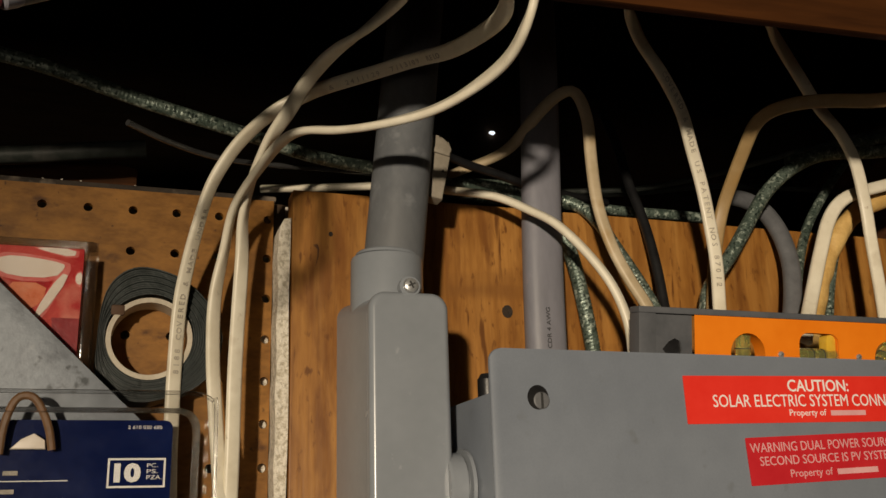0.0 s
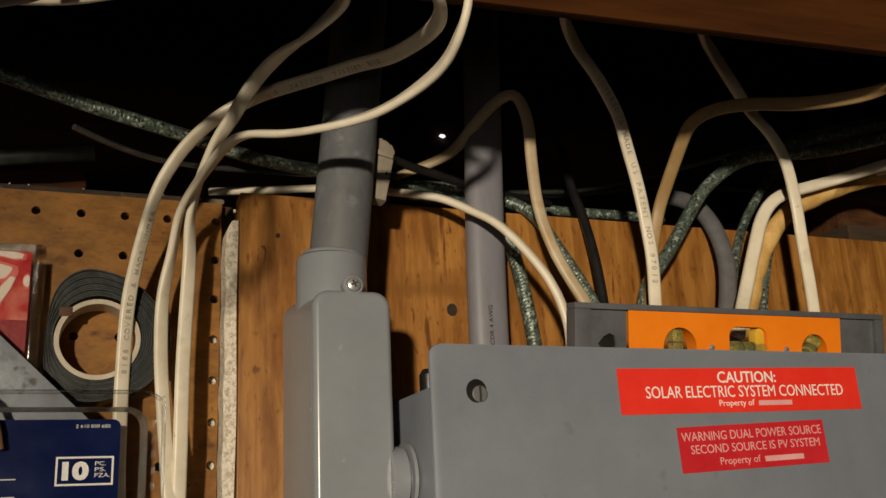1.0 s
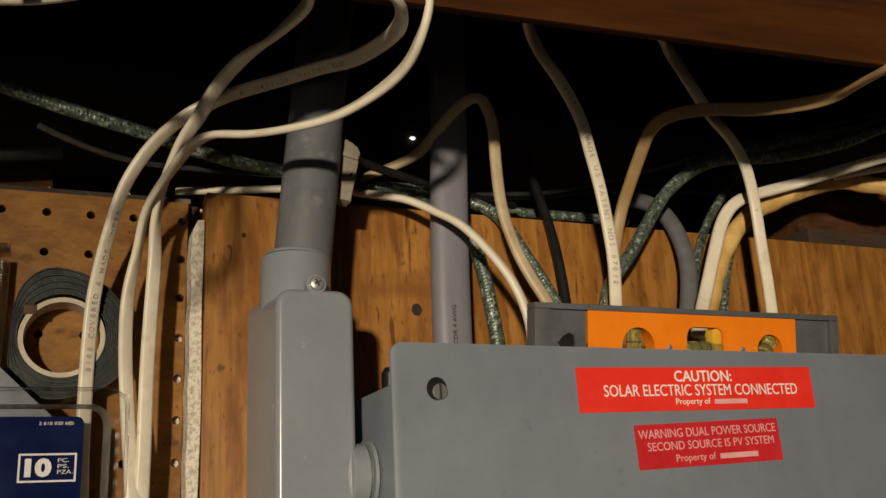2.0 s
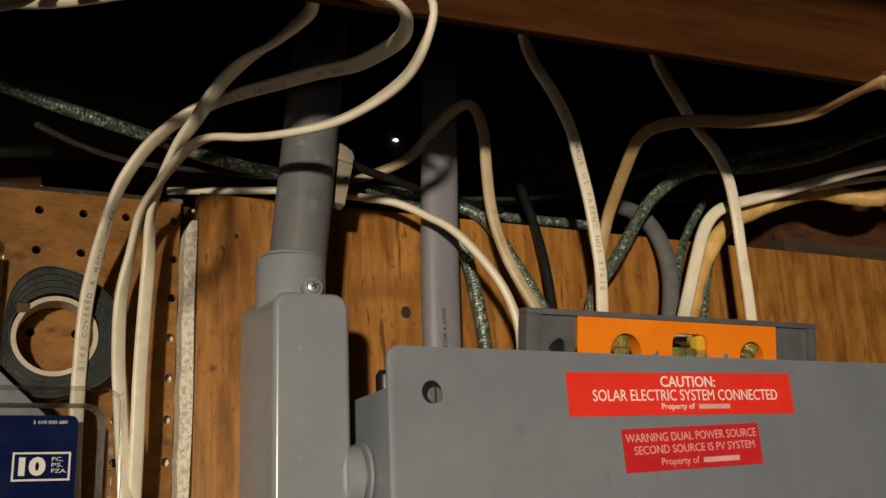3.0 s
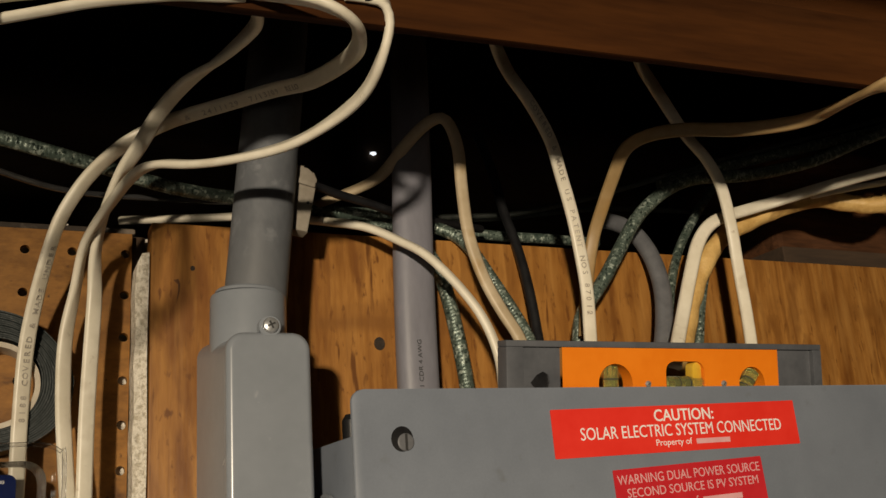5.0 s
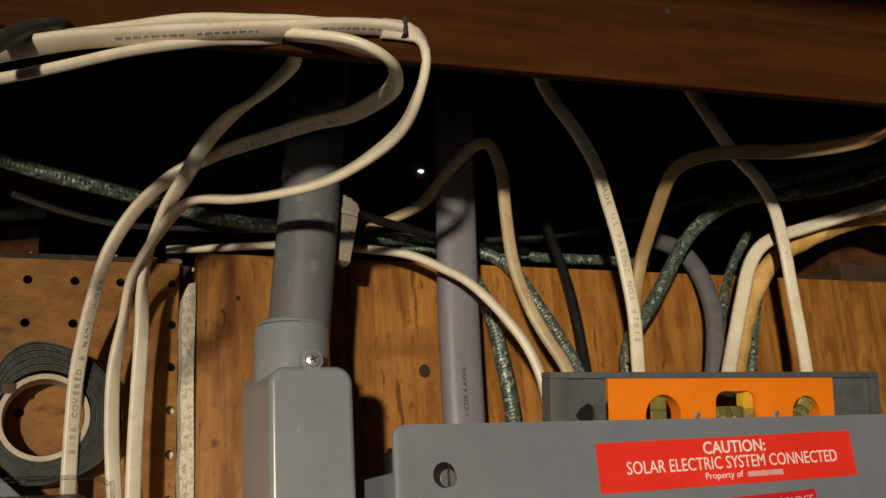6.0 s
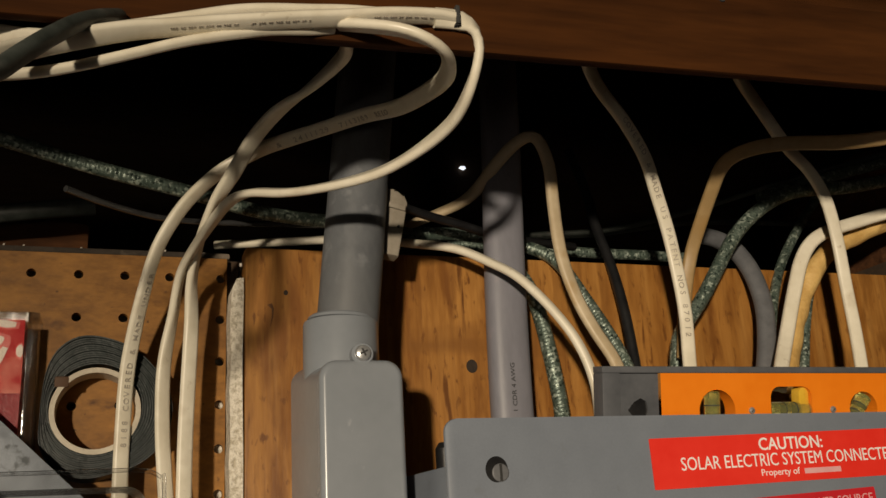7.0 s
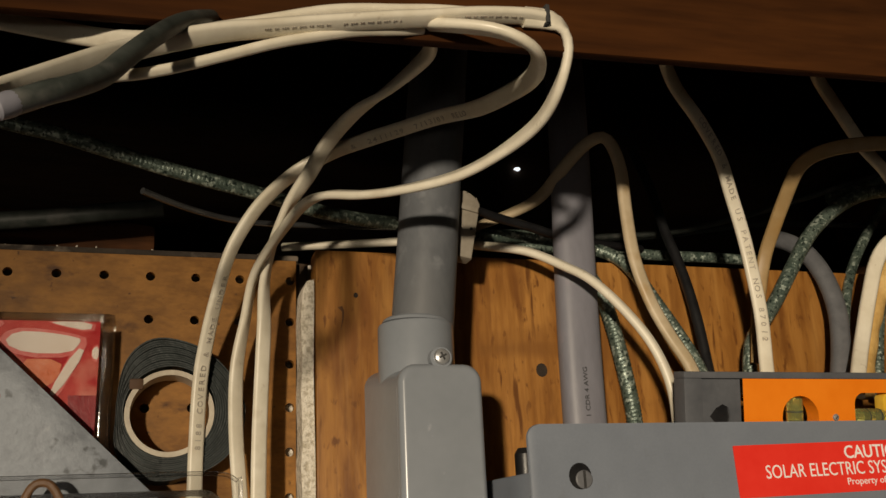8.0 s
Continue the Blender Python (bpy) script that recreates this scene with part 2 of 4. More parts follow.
db.inputs["Emission Color"].default_value, db.inputs["Emission Strength"].default_value = (0.9, 0.95, 1.0, 1), 1.2

# ---- builders ----
BASE = {}


def thing(name, base, label, category, group="", kind=""):
    ob = new(name)
    ob.location = base
    ob.empty_display_size = 0.02
    BASE[ob.name] = Vector(base)
    return tagged(ob, label, category, group, kind)


def part(name, bm, material, parent=None, label="", smooth=True, angle=28):
    base = BASE[parent.name] if parent else Vector((0, 0, 0))
    bmesh.ops.translate(bm, verts=bm.verts, vec=-base)
    bmesh.ops.recalc_face_normals(bm, faces=bm.faces)
    me = bpy.data.meshes.new(name)
    if smooth:
        for e in bm.edges:
            e.smooth = e.calc_face_angle(0) < radians(angle)
        for f in bm.faces:
            f.smooth = True
    bm.to_mesh(me)
    bm.free()
    me.materials.append(M[material])
    ob = new(name, me)
    if parent:
        ob.parent = parent
        BASE[ob.name] = base
    if label:
        tagged(ob, label)
    return ob


def box(x0, x1, y0, y1, z0, z1, bevel=0.0, bm=None, m=None):
    own = bmesh.new()
    bmesh.ops.create_cube(own, size=1)
    bmesh.ops.transform(own, matrix=Matrix.LocRotScale(((x0 + x1) / 2, (y0 + y1) / 2, (z0 + z1) / 2), None, (x1 - x0, y1 - y0, z1 - z0)), verts=own.verts)
    if bevel:
        bmesh.ops.bevel(own, geom=own.edges[:], offset=bevel, segments=2, affect="EDGES", profile=0.6)
    if m:
        bmesh.ops.transform(own, matrix=m, verts=own.verts)
    if bm is None:
        return own
    return joined(bm, own)


def joined(bm, other):
    me = bpy.data.meshes.new("tmp")
    other.to_mesh(me)
    other.free()
    bm.from_mesh(me)
    bpy.data.meshes.remove(me)
    return bm


def outline(x0, x1, z0, z1, r, n=6, corners=(1, 1, 1, 1)):
    """Rounded rectangle, counter-clockwise from the lower left; corners: ll, lr, ur, ul."""
    pts = []
    for k, (cx, cz, a) in enumerate(((x0, z0, 180), (x1, z0, 270), (x1, z1, 0), (x0, z1, 90))):
        rr = r if corners[k] else 0.0003
        ox, oz = cx + (rr if cx == x0 else -rr), cz + (rr if cz == z0 else -rr)
        pts += [(ox + rr * math.cos(radians(a + 90 * i / n)), oz + rr * math.sin(radians(a + 90 * i / n))) for i in range(n + 1)]
    return pts


def plate(pts, y0, y1, bevel=0.0, bm=None, m=None, seg=2):
    """A flat shape given in x and z, from y0 (front) to y1 (back)."""
    own = bmesh.new()
    f = [own.verts.new((x, y0, z)) for x, z in pts]
    b = [own.verts.new((x, y1, z)) for x, z in pts]
    front = own.faces.new(f)
    own.faces.new(b[::-1])
    for i in range(len(pts)):
        j = (i + 1) % len(pts)
        own.faces.new((f[i], b[i], b[j], f[j]))
    if bevel:
        bmesh.ops.bevel(own, geom=list(front.edges), offset=bevel, segments=seg, affect="EDGES", profile=0.5)
    if m:
        bmesh.ops.transform(own, matrix=m, verts=own.verts)
    return own if bm is None else joined(bm, own)


def lid(x0, x1, z0, z1, r, y0, y1, b, seg=7):
    """A rounded plate whose front edge is rolled over with radius b."""
    bm = bmesh.new()
    rows = []
    for k in range(seg + 2):
        a = radians(90 * min(k, seg) / seg)
        inset, y = b * (1 - math.sin(a)), y0 + b * (1 - math.cos(a))
        if k > seg:
            y = y1
        rows.append([bm.verts.new((x, y, z)) for x, z in outline(x0 + inset, x1 - inset, z0 + inset, z1 - inset, r - inset, 8)])
    for p, q in zip(rows[:-1], rows[1:]):
        for i in range(len(p)):
            j = (i + 1) % len(p)
            bm.faces.new((p[i], p[j], q[j], q[i]))
    bm.faces.new(rows[0][::-1])
    bm.faces.new(rows[-1])
    return bm


def lathe(profile, m, n=32, closed=False):
    """A turned shape: (radius, height) pairs round z, laid by m."""
    bm = bmesh.new()
    rings = [[bm.verts.new((r * math.cos(2 * math.pi * k / n), r * math.sin(2 * math.pi * k / n), h)) for k in range(n)] for r, h in profile]
    pairs = list(zip(rings[:-1], rings[1:])) + ([(rings[-1], rings[0])] if closed else [])
    for a, b in pairs:
        for k in range(n):
            bm.faces.new((a[k], a[(k + 1) % n], b[(k + 1) % n], b[k]))
    if not closed:
        bm.faces.new(rings[0][::-1])
        bm.faces.new(rings[-1])
    bmesh.ops.transform(bm, matrix=m, verts=bm.verts)
    return bm


def along(a, b):
    """A pose at a whose z points to b."""
    return Matrix.Translation(a) @ (Vector(b) - Vector(a)).to_track_quat("Z", "Y").to_matrix().to_4x4()


def spline(points, per=10, soft=2):
    p = [Vector(q) for q in points]
    p = [2 * p[0] - p[1]] + p + [2 * p[-1] - p[-2]]
    out = []
    for i in range(1, len(p) - 2):
        for k in range(per):
            t = k / per
            a, b, c, d = p[i - 1], p[i], p[i + 1], p[i + 2]
            out.append(0.5 * ((2 * b) + (c - a) * t + (2 * a - 5 * b + 4 * c - d) * t * t + (3 * b - a - 3 * c + d) * t ** 3))
    out.append(p[-2])
    for _ in range(soft):
        out = [out[0]] + [(out[i - 1] + 2 * out[i] + out[i + 1]) / 4 for i in range(1, len(out) - 1)] + [out[-1]]
    return out


def even(points, step):
    """The same line with points at even steps."""
    d = [0.0]
    for a, b in zip(points[:-1], points[1:]):
        d.append(d[-1] + (b - a).length)
    n = max(4, int(d[-1] / step))
    out, j = [], 0
    for k in range(n + 1):
        s = d[-1] * k / n
        while j < len(d) - 2 and d[j + 1] < s:
            j += 1
        out.append(points[j].lerp(points[j + 1], (s - d[j]) / max(1e-9, d[j + 1] - d[j])))
    return out, d[-1]


def frames(pts, faces):
    """Tangent, flat normal and wide axis at each point; faces: (share of the length, direction that the flat side looks)."""
    out = []
    for i, p in enumerate(pts):
        t = (pts[min(i + 1, len(pts) - 1)] - pts[max(i - 1, 0)]).normalized()
        s = i / (len(pts) - 1)
        f = Vector(faces[0][1])
        for (s0, f0), (s1, f1) in zip(faces[:-1], faces[1:]):
            if s >= s0:
                f = Vector(f0).lerp(Vector(f1), min(1, (s - s0) / max(1e-6, s1 - s0)))
        n = f - f.dot(t) * t
        n.normalize()
        out.append((p, t, n, t.cross(n)))
    return out


def sweep(points, section, faces=((0, (0, -1, 0)),), step=0.004, soft=6, ripple=None):
    """A bar of the given section (wide, thick offsets) along a line."""
    pts, length = even(spline(points, soft=soft), step)
    bm = bmesh.new()
    rows = []
    for i, (p, t, n, w) in enumerate(frames(pts, faces)):
        s = length * i / (len(pts) - 1)
        row = []
        for k, (a, b) in enumerate(section):
            g = 1 + (ripple(s, k / len(section)) if ripple else 0)
            row.append(bm.verts.new(p + w * a * g + n * b * g))
        rows.append(row)
    for a, b in zip(rows[:-1], rows[1:]):
        for k in range(len(section)):
            j = (k + 1) % len(section)
            bm.faces.new((a[k], a[j], b[j], b[k]))
    bm.faces.new(rows[0][::-1])
    bm.faces.new(rows[-1])
    return bm


def flat_section(w, h, dent=0.0):
    """Flat twin cable: two rounded sides, a faint groove along each flat."""
    r = h / 2
    pts = [(w / 2 - r + r * math.cos(radians(a)), r * math.sin(radians(a))) for a in (-80, -40, 0, 40, 80)]
    pts += [(0.0, r * (1 - dent))]
    pts += [(-w / 2 + r + r * math.cos(radians(a)), r * math.sin(radians(a))) for a in (100, 140, 180, 220, 260)]
    pts += [(0.0, -r * (1 - dent))]
    return pts


def oval_section(w, h, n=24):
    return [(w / 2 * math.copysign(abs(math.cos(a)) ** 0.75, math.cos(a)), h / 2 * math.copysign(abs(math.sin(a)) ** 0.75, math.sin(a))) for a in (2 * math.pi * (k + 0.5) / n for k in range(n))]


def round_section(r, n=14):
    return [(r * math.cos(2 * math.pi * k / n), r * math.sin(2 * math.pi * k / n)) for k in range(n)]


def cable(name, points, section, material, label, faces=((0, (0, -1, 0)),), ripple=None, step=0.004, category="cable", soft=6, group=""):
    ob = part(name, sweep(points, section, faces, step, soft, ripple), material, None, angle=60)
    return tagged(ob, label, category, group)


def coil(r, pitch=0.0024):
    return lambda s, k: 0.04 * math.sin(2 * math.pi * (s / pitch + k))


def letters(name, text, u0, u1, v0, v1, m, material, parent, thick=0.0002, bold=0.0, label=""):
    """Built-in font, fitted into u0..u1 and v0..v1 of the plane of m (x right, y up)."""
    cu = bpy.data.curves.new("tmp", "FONT")
    cu.body, cu.extrude, cu.resolution_u, cu.offset = text, 0.02, 3, bold
    tmp = new("tmp", cu)
    dg = bpy.context.evaluated_depsgraph_get()
    dg.update()
    me = bpy.data.meshes.new_from_object(tmp.evaluated_get(dg))
    bpy.data.objects.remove(tmp)
    bpy.data.curves.remove(cu)
    co = np.array([v.co for v in me.vertices])
    lo, hi = co.min(0), co.max(0)
    me.transform(Matrix.Diagonal(((u1 - u0) / (hi[0] - lo[0]), (v1 - v0) / (hi[1] - lo[1]), thick / 0.04, 1)) @ Matrix.Translation((-lo[0], -lo[1], 0)))
    base = BASE[parent.name]
    me.transform(Matrix.Translation(-base) @ m @ Matrix.Translation((u0, v0, 0)))
    me.name = name
    me.materials.clear()
    me.materials.append(M[material])
    ob = new(name, me)
    ob.parent = parent
    BASE[ob.name] = base
    return tagged(ob, label or "printed lettering")


def print_along(parent, points, faces, half, text, index, pitch, height, material="print"):
    """Small print along a cable's flat side, from the control point of that index onwards."""
    pts, length = even(spline(points, soft=6), 0.0005)
    fr = frames(pts, faces)
    start = min(range(len(pts)), key=lambda i: (pts[i] - Vector(points[index])).length)
    out = bmesh.new()
    for k, ch in enumerate(text):
        if ch == " ":
            continue
        i = start + int(k * pitch / 0.0005)
        if i >= len(fr):
            break
        p, t, n, w = fr[i]
        cu = bpy.data.curves.new("tmp", "FONT")
        cu.body, cu.resolution_u, cu.align_x, cu.extrude, cu.offset = ch, 2, "CENTER", 0.01, 0.004
        tmp = new("tmp", cu)
        dg = bpy.context.evaluated_depsgraph_get()
        dg.update()
        me = bpy.data.meshes.new_from_object(tmp.evaluated_get(dg))
        bpy.data.objects.remove(tmp)
        bpy.data.curves.remove(cu)
        up = n.cross(t)
        m = Matrix((t, up, n)).transposed().to_4x4()
        m.translation = p + n * (half + 0.00005) - up * height * 0.36
        me.transform(m @ Matrix.Diagonal((height * 1.05, height, 0.01, 1)))
        out.from_mesh(me)
        bpy.data.meshes.remove(me)
    BASE.setdefault(parent.name, Vector((0, 0, 0)))
    return part("print", out, material, parent, "faint grey printed lettering", smooth=False)


def screw(parent, centre, r, out, slot=30, cross=False, name="screw", material="steel"):
    """A domed screw head that looks along out, with its slot."""
    c, o = Vector(centre), Vector(out).normalized()
    bm = lathe([(r, 0), (r, r * 0.18), (r * 0.85, r * 0.42), (r * 0.5, r * 0.56), (r * 0.12, r * 0.6)], along(c, c + o), 24)
    ob = part(name, bm, material, parent, "shiny screw head")
    # raised dark bars stand for the shade in the cut slot
    sb = bmesh.new()
    turn = along(c + o * r * 0.53, c + o) @ pose(0, 0, 0, 0, 0, slot)
    box(-r * 0.5, r * 0.5, -r * 0.11, r * 0.11, -r * 0.2, r * 0.085, bm=sb, m=turn)
    if cross:
        box(-r * 0.12, r * 0.12, -r * 0.5, r * 0.5, -r * 0.2, r * 0.08, bm=sb, m=turn)
    slot_ob = part("slot", sb, "seam", parent, "dark bar for the shade in the screw slot")
    return ob


def ring_cell(bm, x0, x1, z0, z1, hole, y0, y1):
    """A rectangle with a hole through it, and the hole's walls."""
    cx, cz = sum(p[0] for p in hole) / len(hole), sum(p[1] for p in hole) / len(hole)
    outer = []
    for x, z in hole:
        dx, dz = x - cx, z - cz
        k = min(((x1 - cx) if dx > 0 else (x0 - cx)) / dx if abs(dx) > 1e-9 else 1e9, ((z1 - cz) if dz > 0 else (z0 - cz)) / dz if abs(dz) > 1e-9 else 1e9)
        outer.append([cx + dx * k, cz + dz * k])
    for gx, gz in ((x0, z0), (x1, z0), (x1, z1), (x0, z1)):
        near = min(outer, key=lambda o: (o[0] - gx) ** 2 + (o[1] - gz) ** 2)
        near[0], near[1] = gx, gz
    vo = [bm.verts.new((x, y0, z)) for x, z in outer]
    vh = [bm.verts.new((x, y0, z)) for x, z in hole]
    vb = [bm.verts.new((x, y1, z)) for x, z in hole]
    n = len(hole)
    for i in range(n):
        j = (i + 1) % n
        bm.faces.new((vo[i], vo[j], vh[j], vh[i]))
        bm.faces.new((vh[i], vh[j], vb[j], vb[i]))


def disc(cx, cz, r, n=16, rz=None):
    return [(cx + r * math.cos(2 * math.pi * k / n), cz + (rz or r) * math.sin(2 * math.pi * k / n)) for k in range(n)]


def setting(name, bm, material, label, category, smooth=False):
    return tagged(part(name, bm, material, None, smooth=smooth), label, category, kind="structure")


# ---- the room ----
setting("floor", box(-1.8, 2.8, -3.2, 0.5, -0.1, 0.0), "floor", "unseen concrete basement floor, near black to cut bounce", "floor")
setting("wall_north", box(-1.8, 2.8, 0.1655, 0.55, 0.0, 1.886), "concrete", "white painted concrete foundation wall behind the boards", "wall")
# these three walls are never in view and are darkened against bounce
setting("wall_south", box(-1.8, 2.8, -3.3, -3.2, 0.0, 2.155), "floor", "unseen rear basement wall, near black to cut bounce", "wall")
setting("wall_west", box(-1.9, -1.8, -3.2, 0.55, 0.0, 2.155), "floor", "unseen side wall of the basement, near black to cut bounce", "wall")
setting("wall_east", box(2.8, 2.9, -3.2, 0.55, 0.0, 2.155), "floor", "unseen side wall of the basement, near black to cut bounce", "wall")
# dark filler hides the lit wall where the gap lies in shade
setting("gap_shade_filler", box(0.2194, 0.2280, 0.1545, 0.1650, 1.0, 1.8835), "subfloor", "dark filler for the shade in the gap between the boards", "batten")
setting("ceiling", box(-1.9, 2.9, -3.3, 0.55, 2.155, 2.18), "subfloor", "dark underside of the board subfloor", "ceiling")
setting("rim_board", box(-1.8, 2.8, 0.41, 0.45, 1.9, 2.155), "subfloor", "dark wooden rim board at the end of the joist bay", "beam")
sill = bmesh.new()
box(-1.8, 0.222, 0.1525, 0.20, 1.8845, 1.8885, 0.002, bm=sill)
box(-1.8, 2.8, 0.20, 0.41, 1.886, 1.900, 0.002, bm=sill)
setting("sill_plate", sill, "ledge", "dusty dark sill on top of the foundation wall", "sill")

crumbs = bmesh.new()
for k in range(150):
    x, y = random.uniform(-0.12, 0.22), random.uniform(0.154, 0.20)
    r = random.uniform(0.0003, 0.0013)
    m = Matrix.LocRotScale((x, y, 1.8886 + r * 0.4), Euler((random.random() * 6, random.random() * 6, 0)), (r, r * 1.6, r * 0.8))
    bmesh.ops.create_icosphere(crumbs, subdivisions=1, radius=1, matrix=m)
tagged(part("plaster_crumbs", crumbs, "concrete", None), "pale plaster crumbs and dust on the sill", "debris", kind="stuff")

scrap = box(-0.12, 0.135, 0.235, 0.262, 1.9004, 1.938, 0.003)
bmesh.ops.subdivide_edges(scrap, edges=[e for e in scrap.edges if e.calc_length() > 0.2], cuts=30)
for v in scrap.verts:
    v.co.z += (noise.noise(v.co * 40) * 0.006 - max(0, v.co.x - 0.06) * 0.12) if v.co.z > 1.92 else 0
    v.co.y += noise.noise(v.co * 33 + Vector((3, 0, 0))) * 0.004
tagged(part("wood_scrap", scrap, "timber", None), "rough dark brown scrap of wood lying on the sill", "wood scrap")

# joists run nearly along the wall
lean = Matrix.Translation((0.35, -0.0818, 0)) @ pose(0, 0, 0, 0, 0, -3.69)
bm = box(-2.1, 2.4, 0.0, 0.020, 1.945, 2.155, 0.002, m=lean)
tagged(part("joist", bm, "joist", None), "old reddish-brown floor joist over the panel", "joist", kind="structure")
# joists out of view, added to cut the lamp's highest rays
for k in range(6):
    row = Matrix.Translation((0.35, -0.54 - 0.41 * k, 0)) @ pose(0, 0, 0, 0, 0, -3.69)
    tagged(part("joist", box(-2.1, 2.4, 0.0, 0.038, 1.945, 2.155, 0.002, m=row), "joist", None), "unseen floor joist added to block the lamp's highest rays", "joist", "ceiling joists", kind="structure")
strip = bmesh.new()
lean = Matrix.Translation((0.35, -0.0778, 0)) @ pose(0, 0, 0, 0, 0, -3.69)
box(-2.1, 0.318, -0.017, -0.011, 1.9105, 1.9530, 0.0012, bm=strip, m=lean)
box(-2.1, 0.318, -0.0112, -0.0040, 1.9350, 1.9525, 0.0005, bm=strip, m=lean)
ledger = tagged(part("ledger_strip", strip, "joist", None), "brown wooden ledger strip along the joist's lower edge", "beam", kind="structure")
BASE[ledger.name] = Vector((0, 0, 0))
for x, z in ((0.425, 1.9500), (0.20, 1.948)):
    y = -0.0950 - 0.0645 * (x - 0.35)
    part("nail", lathe([(0.0016, 0), (0.0016, 0.0012)], along((x, y + 0.0006, z), (x, -1, z)), 10), "seam", ledger, "dark nail head")
tm = bmesh.new()
box(0.74, 2.6, 0.140, 0.27, 1.902, 1.995, 0.006, bm=tm)
bmesh.ops.subdivide_edges(tm, edges=[e for e in tm.edges if e.calc_length() > 0.5], cuts=50)
for v in tm.verts:
    v.co += Vector((0, noise.noise(v.co * 21) * 0.008, noise.noise(v.co * 17 + Vector((5, 0, 0))) * 0.01))
setting("timber_beam", tm, "timber", "rough dark brown timber lying on the wall top", "beam")
setting("sill_lip", box(0.74, 2.6, 0.136, 0.2, 1.887, 1.9015, 0.001), "subfloor", "dark edge strip under the rough timber", "sill")

# pegboard: holes about an inch apart, right column shifted to fit the view
PX, PZ, PITCH = 0.159, 1.870, 0.026
bm = bmesh.new()
x0, z1 = PX - 9.5 * PITCH, PZ + 0.5 * PITCH
for i in range(12):
    for j in range(9):
        cx, cz = x0 + (i + 0.5) * PITCH + (0.0045 if i == 11 else 0), z1 - (j + 0.5) * PITCH
        ring_cell(bm, x0 + i * PITCH, min(x0 + (i + 1) * PITCH, 0.2193), cz - PITCH / 2, min(cz + PITCH / 2, 1.8825), disc(cx, cz, 0.0027), 0.147, 0.152)
xr, zl = 0.2193, z1 - 9 * PITCH
bmesh.ops.remove_doubles(bm, verts=bm.verts, dist=1e-5)
for a in ((-1.3, x0, 1.0, 1.8825), (x0, xr, 1.0, zl)):
    box(a[0], a[1], 0.147, 0.152, a[2], a[3], bm=bm)
box(x0, xr, 0.1472, 0.1522, 1.8820, 1.8830, bm=bm)
setting("pegboard", bm, "peg", "brown hardboard pegboard with rows of small round holes", "pegboard")

bm = bmesh.new()
box(0.2282, 0.895, 0.127, 0.146, 1.0, 1.8850, 0.0012, bm=bm)
board = thing("plywood_board", (0.56, 0.146, 1.0), "orange-brown plywood backing board with knots and nail holes", "board", kind="structure")
part("panel", bm, "ply", board)
for x, z, r in ((0.371, 1.812, 0.0038), (0.2525, 1.857, 0.0014), (0.297, 1.874, 0.0016)):
    part("knot", plate(disc(x, z, r, 12, r * 1.15), 0.1266, 0.1275), "knot", board, "dark knot")
for pts in (((0.2412, 1.8492), (0.2440, 1.8500), (0.2452, 1.8470), (0.2448, 1.8420), (0.2428, 1.8345), (0.2440, 1.8420), (0.2440, 1.8465)),):
    part("gash", plate(list(pts), 0.1267, 0.1275), "gash", board, "dark torn gash in the veneer")
fs = bmesh.new()
pts = [(0.2198, 1.0)] + [(0.2272 + 0.0004 * math.sin(37 * k), 1.0 + 0.8665 * k / 60) for k in range(61)] + [(0.2232, 1.8655), (0.2208, 1.860)] + [(0.2198 + 0.0005 * math.sin(23 * k + 1), 1.855 - 0.85 * k / 60) for k in range(60)]
plate(pts, 0.128, 0.164, 0.0006, bm=fs)
# pale sheet added behind the right column so its holes show bright
box(0.204, 0.2185, 0.1540, 0.1540 + 0.0005, 1.0, 1.80, bm=fs)
tagged(part("fibre_strip", fs, "speck", None), "speckled off-white fibreboard edge strip beside the plywood", "strip", kind="structure")

# ---- electrical panel ----
panel = thing("electrical_panel", (0.508, 0.06, 1.15), "grey steel electrical panel with red warning stickers on its cover", "electrical panel")
part("box", box(0.3065, 0.7095, 0.0022, 0.1262, 1.15, 1.7415, 0.0015), "grey", panel)
part("cover", plate(outline(0.306, 0.7105, 1.15, 1.7635, 0.0065, corners=(1, 1, 1, 1)), 0.0, 0.0018, 0.0007), "grey", panel)
part("rim", box(0.312, 0.7045, 0.0019, 0.0045, 1.7425, 1.7575, 0.001), "grey", panel)
for x, z, r, kind in ((0.3325, 1.7385, 0.0062, "slot"), (0.6845, 1.7405, 0.0068, "dome")):
    if kind == "slot":
        # black disc on the cover stands for the shade inside the hole
        part("screw_hole_disc", plate(disc(x - 0.001, z + 0.0004, 0.0058, 24, 0.0062), -0.0002, 0.0006), "black", panel, "black disc for the shade in the screw hole")
        part("screw", lathe([(0.0044, 0), (0.0043, 0.0005), (0.0038, 0.0008), (0.001, 0.0009)], along((x + 0.0008, -0.0001, z - 0.0012), (x + 0.0008, -1, z - 0.0012)), 24), "greycab", panel, "slotted steel screw sunk in its hole")
        part("slot", box(x + 0.0002, x + 0.0014, -0.0013, -0.0007, z - 0.0052, z + 0.0028), "seam", panel, "dark bar for the shade in the slot")
    else:
        screw(panel, (x, -0.0001, z), r, (0.1, -1, 0), 20)

part("box_connector", lathe([(0.0046, 0), (0.0054, 0.001), (0.0054, 0.011), (0.0035, 0.014)], along((0.3180, 0.034, 1.7415), (0.3180, 0.034, 2)), 20), "black", panel, "dark connector on the box top")


